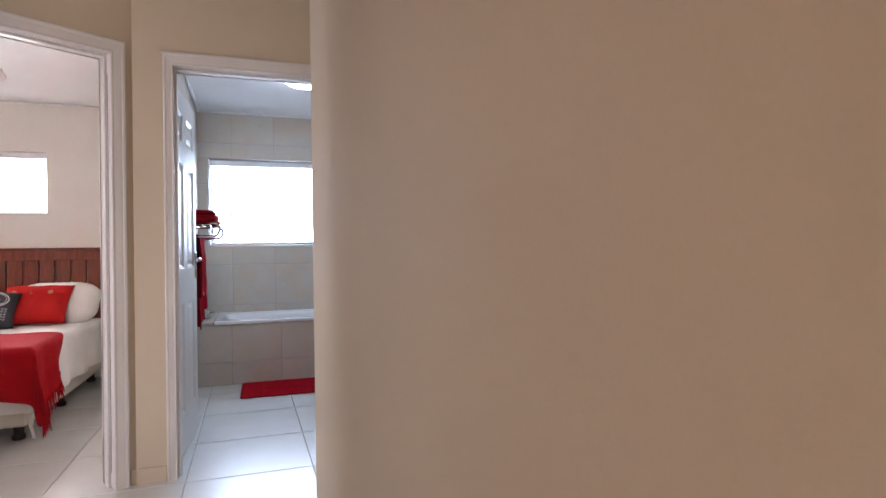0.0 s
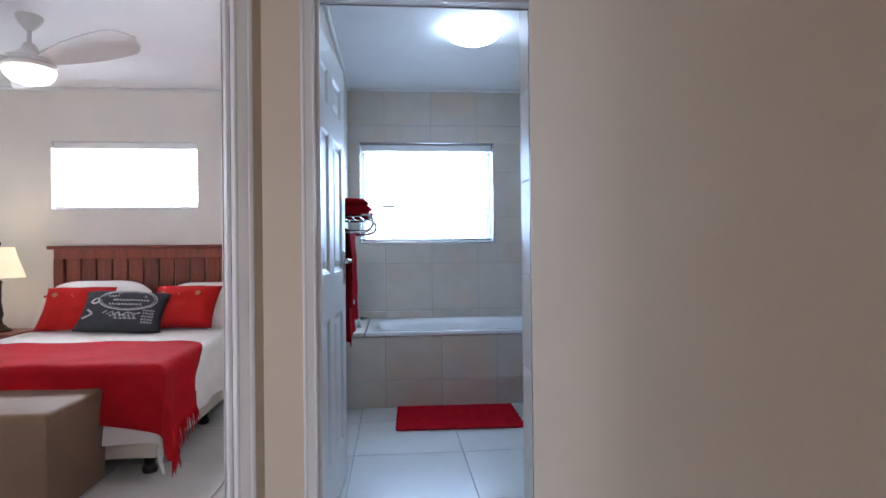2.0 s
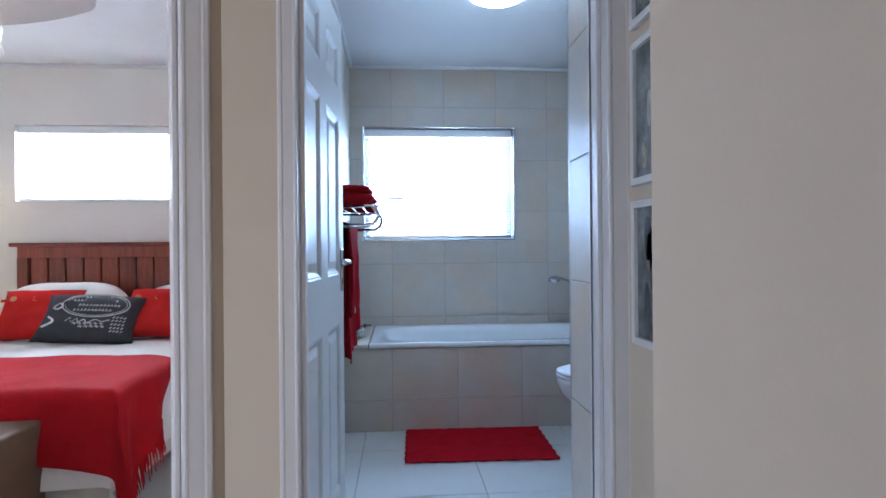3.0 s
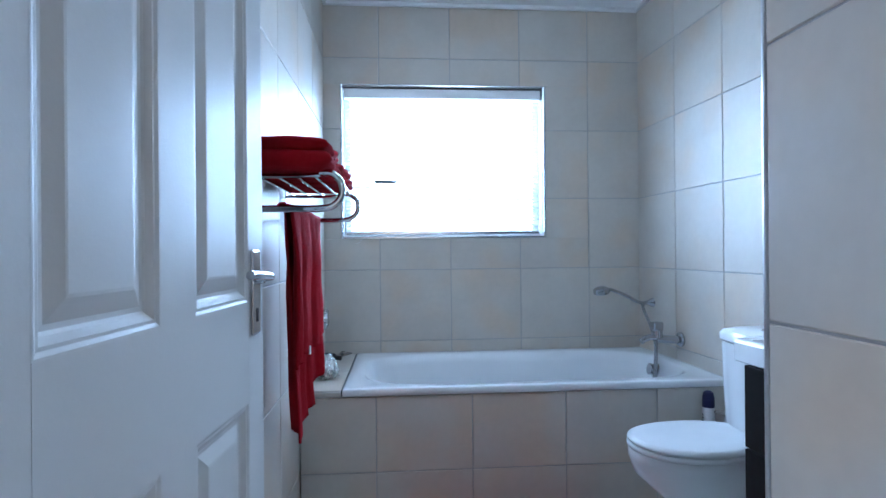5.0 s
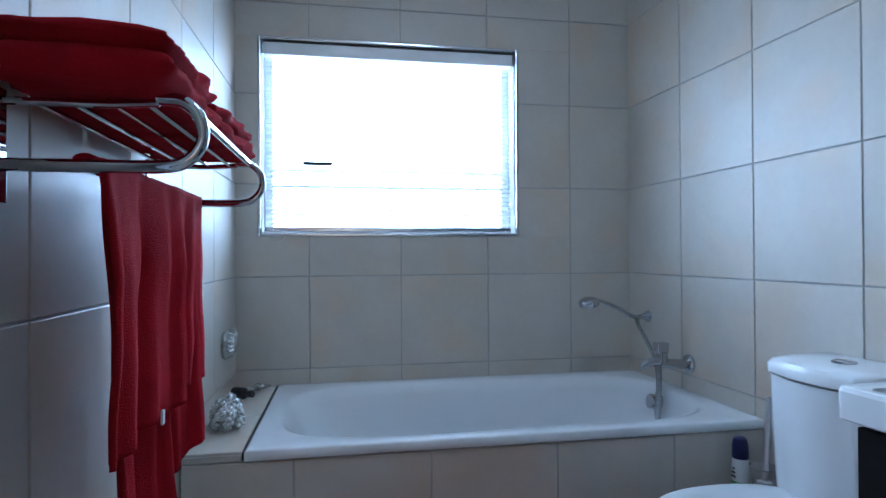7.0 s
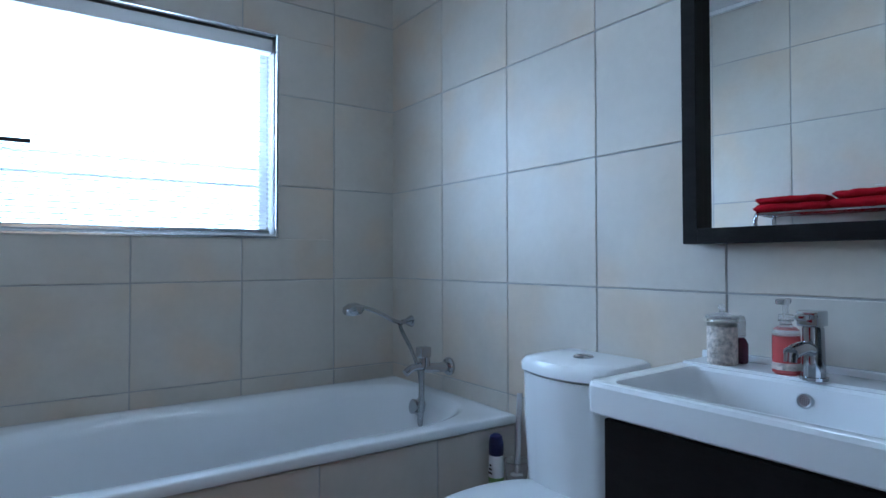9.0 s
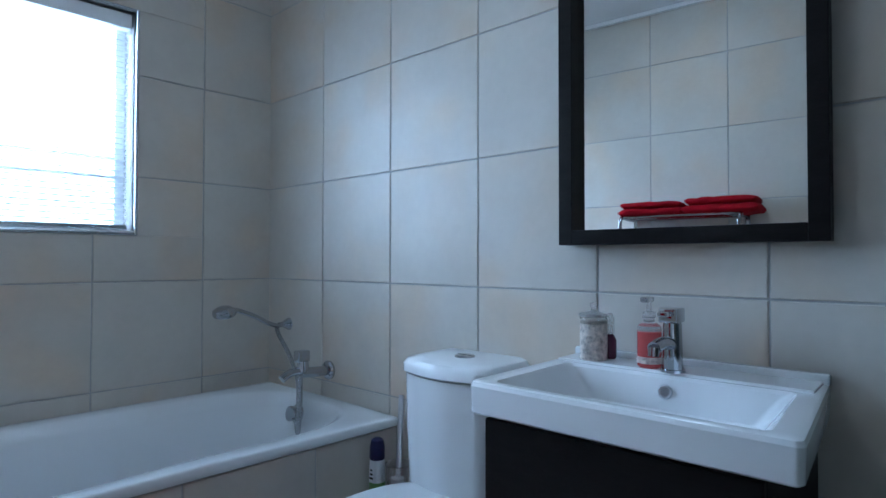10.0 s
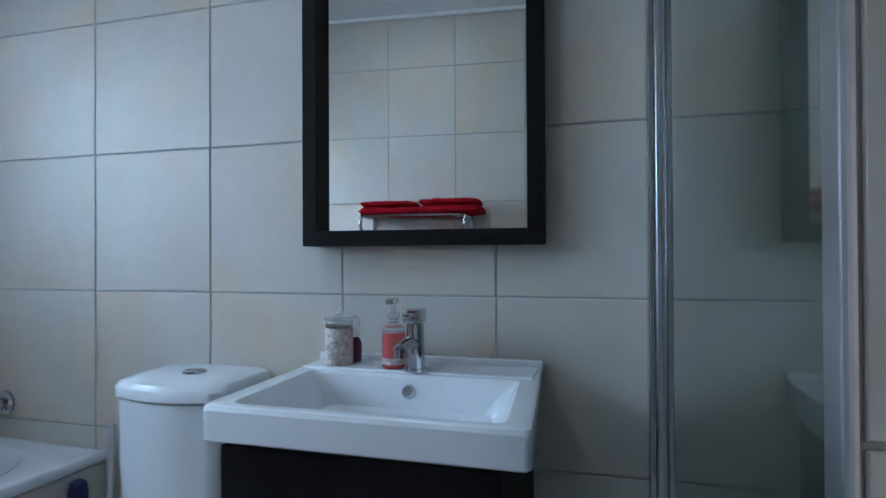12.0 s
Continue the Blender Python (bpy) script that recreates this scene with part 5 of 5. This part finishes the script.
ott = thing("ottoman", "tan suede cube ottoman at the foot of the bed", "ottoman", at=(-1.308, -2.195, 0))
soften(part("body", box(-0.275, 0.275, -0.235, 0.235, 0.012, 0.425, 0.012, 3), M_SUEDE, ott))
soften(part("cushion_top", box(-0.2755, 0.2755, -0.2355, 0.2355, 0.395, 0.456, 0.022, 4), M_SUEDE, ott))
for x in (-0.22, 0.22):
    for y in (-0.18, 0.18):
        part("foot", cyl((x, y, 0), (x, y, 0.014), 0.02, n=14), M_BLACKPL, ott)

# bedside table and lamp
tbl = thing("bedside_table", "dark wooden bedside table beside the bed", "bedside table", at=(-2.61, -0.31, 0))
part("tabletop", box(-0.21, 0.21, -0.20, 0.20, 0.50, 0.53, 0.004), M_WOOD, tbl)
part("apron", box(-0.19, 0.19, -0.18, 0.18, 0.40, 0.50, 0.003), M_WOOD, tbl)
for x in (-0.18, 0.18):
    for y in (-0.17, 0.17):
        part("leg", box(x - 0.02, x + 0.02, y - 0.02, y + 0.02, 0, 0.41, 0.003), M_WOOD, tbl)
lamp = thing("table_lamp", "lit bedside lamp with cream shade on dark base", "lamp", at=(-2.60, -0.30, 0.53))
soften(part("stem", lathe([(0.075, 0), (0.078, 0.012), (0.05, 0.03), (0.022, 0.06), (0.016, 0.09), (0.026, 0.13), (0.020, 0.17), (0.012, 0.22), (0.013, 0.36), (0.022, 0.375), (0.010, 0.39), (0.0, 0.40)], 28), M_DARK, lamp, "turned dark stem"))
soften(part("shade", lathe([(0.165, 0.41), (0.150, 0.46), (0.110, 0.58), (0.095, 0.64), (0.092, 0.64), (0.107, 0.58), (0.147, 0.46), (0.162, 0.41)], 40), M_SHADE, lamp, "glowing cream shade"))
soften(part("finial", lathe([(0.006, 0.62), (0.006, 0.65), (0.014, 0.665), (0.010, 0.68), (0.0, 0.684)], 16), M_DARK, lamp))

# ceiling fan with light
FC = Vector((-1.68, -1.45, 0))
fan = thing("ceiling_fan", "white three-blade ceiling fan with a lit bowl", "ceiling fan", at=(FC.x, FC.y, H_BED))
soften(part("canopy", lathe([(0.0, 0.0), (0.070, 0.0), (0.070, -0.02), (0.045, -0.06), (0.020, -0.085), (0.0, -0.085)], 32), M_FAN, fan))
part("rod", cyl((0, 0, -0.08), (0, 0, -0.17), 0.013, n=16), M_FAN, fan)
soften(part("motor", lathe([(0.0, -0.155), (0.03, -0.16), (0.045, -0.195), (0.085, -0.225), (0.125, -0.245), (0.135, -0.270), (0.135, -0.292), (0.125, -0.305), (0.0, -0.305)], 40), M_FAN, fan))
soften(part("motor_ring", lathe([(0.130, -0.270), (0.138, -0.273), (0.138, -0.280), (0.130, -0.283)], 40), M_STEEL, fan, "thin grey ring"))
soften(part("light_bowl", lathe([(0.128, -0.305), (0.132, -0.312), (0.122, -0.345), (0.095, -0.372), (0.05, -0.388), (0.0, -0.393)], 40), M_FANBOWL, fan, "glowing frosted bowl"))
for ang in (-22, 121, 233):
    m = pose(0, 0, -0.262, 0, 0, ang) @ pose(0, 0, 0, -15, 0, 0)

    def blade(u, v):
        x = 0.09 + 0.68 * u
        w = 0.055 + 0.075 * math.sin(min(1, u * 1.15) * math.pi * 0.62) if u < 0.82 else (0.055 + 0.075 * math.sin(0.943 * math.pi * 0.62)) * math.sqrt(max(0.0, 1 - ((u - 0.82) / 0.18) ** 2)) + 0.002
        return m @ Vector((x, (2 * v - 1) * w * 0.85 - 0.02 * u, 0.035 * u + 0.010 * (1 - (2 * v - 1) ** 2)))
    b = bmesh.new()
    add_sheet(b, blade, 28, 8, 0.007)
    soften(part("blade", b, M_FAN, fan), 60)

# ---- wall and floor tiles ----
XS_N = [0.0, 0.312, 0.712, 1.112, 1.512, W]
tile_face(wall_north, (0, 0, 0), (1, 0, 0), (0, 0, 1), XS_N, ROWS_Z, M_TILE, skip=(BWX0 - 0.012, BWX1 + 0.012, BWZ0 - 0.012, BWZ1 + 0.012))
tile_face(wall_east, (W, 0, 0), (0, -1, 0), (0, 0, 1), [0, 0.4, 0.8, 1.2, 1.6, 2.0, 2.4, 2.8, 3.2], ROWS_Z, M_TILE)
tile_face(wall_west, (0, YD1, 0), (0, 1, 0), (0, 0, 1), [0] + [v - YD1 for v in (-2.4, -2.0, -1.6, -1.2, -0.8, -0.4, 0.0)], ROWS_Z, M_TILE)
tile_face(wall_nib, (NX, NY, 0), (0, -1, 0), (0, 0, 1), [0, NY - YD1], ROWS_Z, M_TILE)
tile_face(wall_nib, (0.978, YD1, 0), (0, 1, 0), (0, 0, 1), [0, NY - YD1], ROWS_Z, M_TILE)
tile_face(wall_shower, (1.065, SY, 0), (1, 0, 0), (0, 0, 1), [0, 0.4, 0.80], ROWS_Z, M_TILE)
tile_face(bath_panel, (0.008, TUB_Y + 0.010, 0), (1, 0, 0), (0, 0, 1), [0, 0.310, 0.712, 1.112, 1.512, 1.842], [0, 0.19, 0.504], M_TILE)
tile_face(ledge_front, (0.008, TUB_Y + 0.010, 0), (1, 0, 0), (0, 0, 1), [0, TUB_X0 - 0.014], [0.5045, 0.528], M_TILE)
tile_face(ledge, (0.008, TUB_Y + 0.11, 0.528), (1, 0, 0), (0, 1, 0), [0, TUB_X0 - 0.014], [-0.10, 0.28, 0.728], M_TILE)
tile_face(pipe_box, (1.69, TUB_Y + 0.012, 0), (0, -1, 0), (0, 0, 1), [0, 0.21], [0, 0.300], M_TILE)
tile_face(pipe_box, (1.69, -1.045, 0.300), (1, 0, 0), (0, 1, 0), [0, 0.165], [0, 0.21], M_TILE)
FX = [-3.428, -2.832, -2.236, -1.64, -1.044, -0.448, 0.158, 0.756, 1.354, 1.95]
FY = [-7.75, -7.15, -6.55, -5.95, -5.35, -4.75, -4.15, -3.55, -2.96, -2.37, -1.77, -1.17, -0.57, 0.03]
tile_face(floor, (0, 0, -0.006), (1, 0, 0), (0, 1, 0), FX, FY, M_FLOOR, joint=0.005, t=0.006)
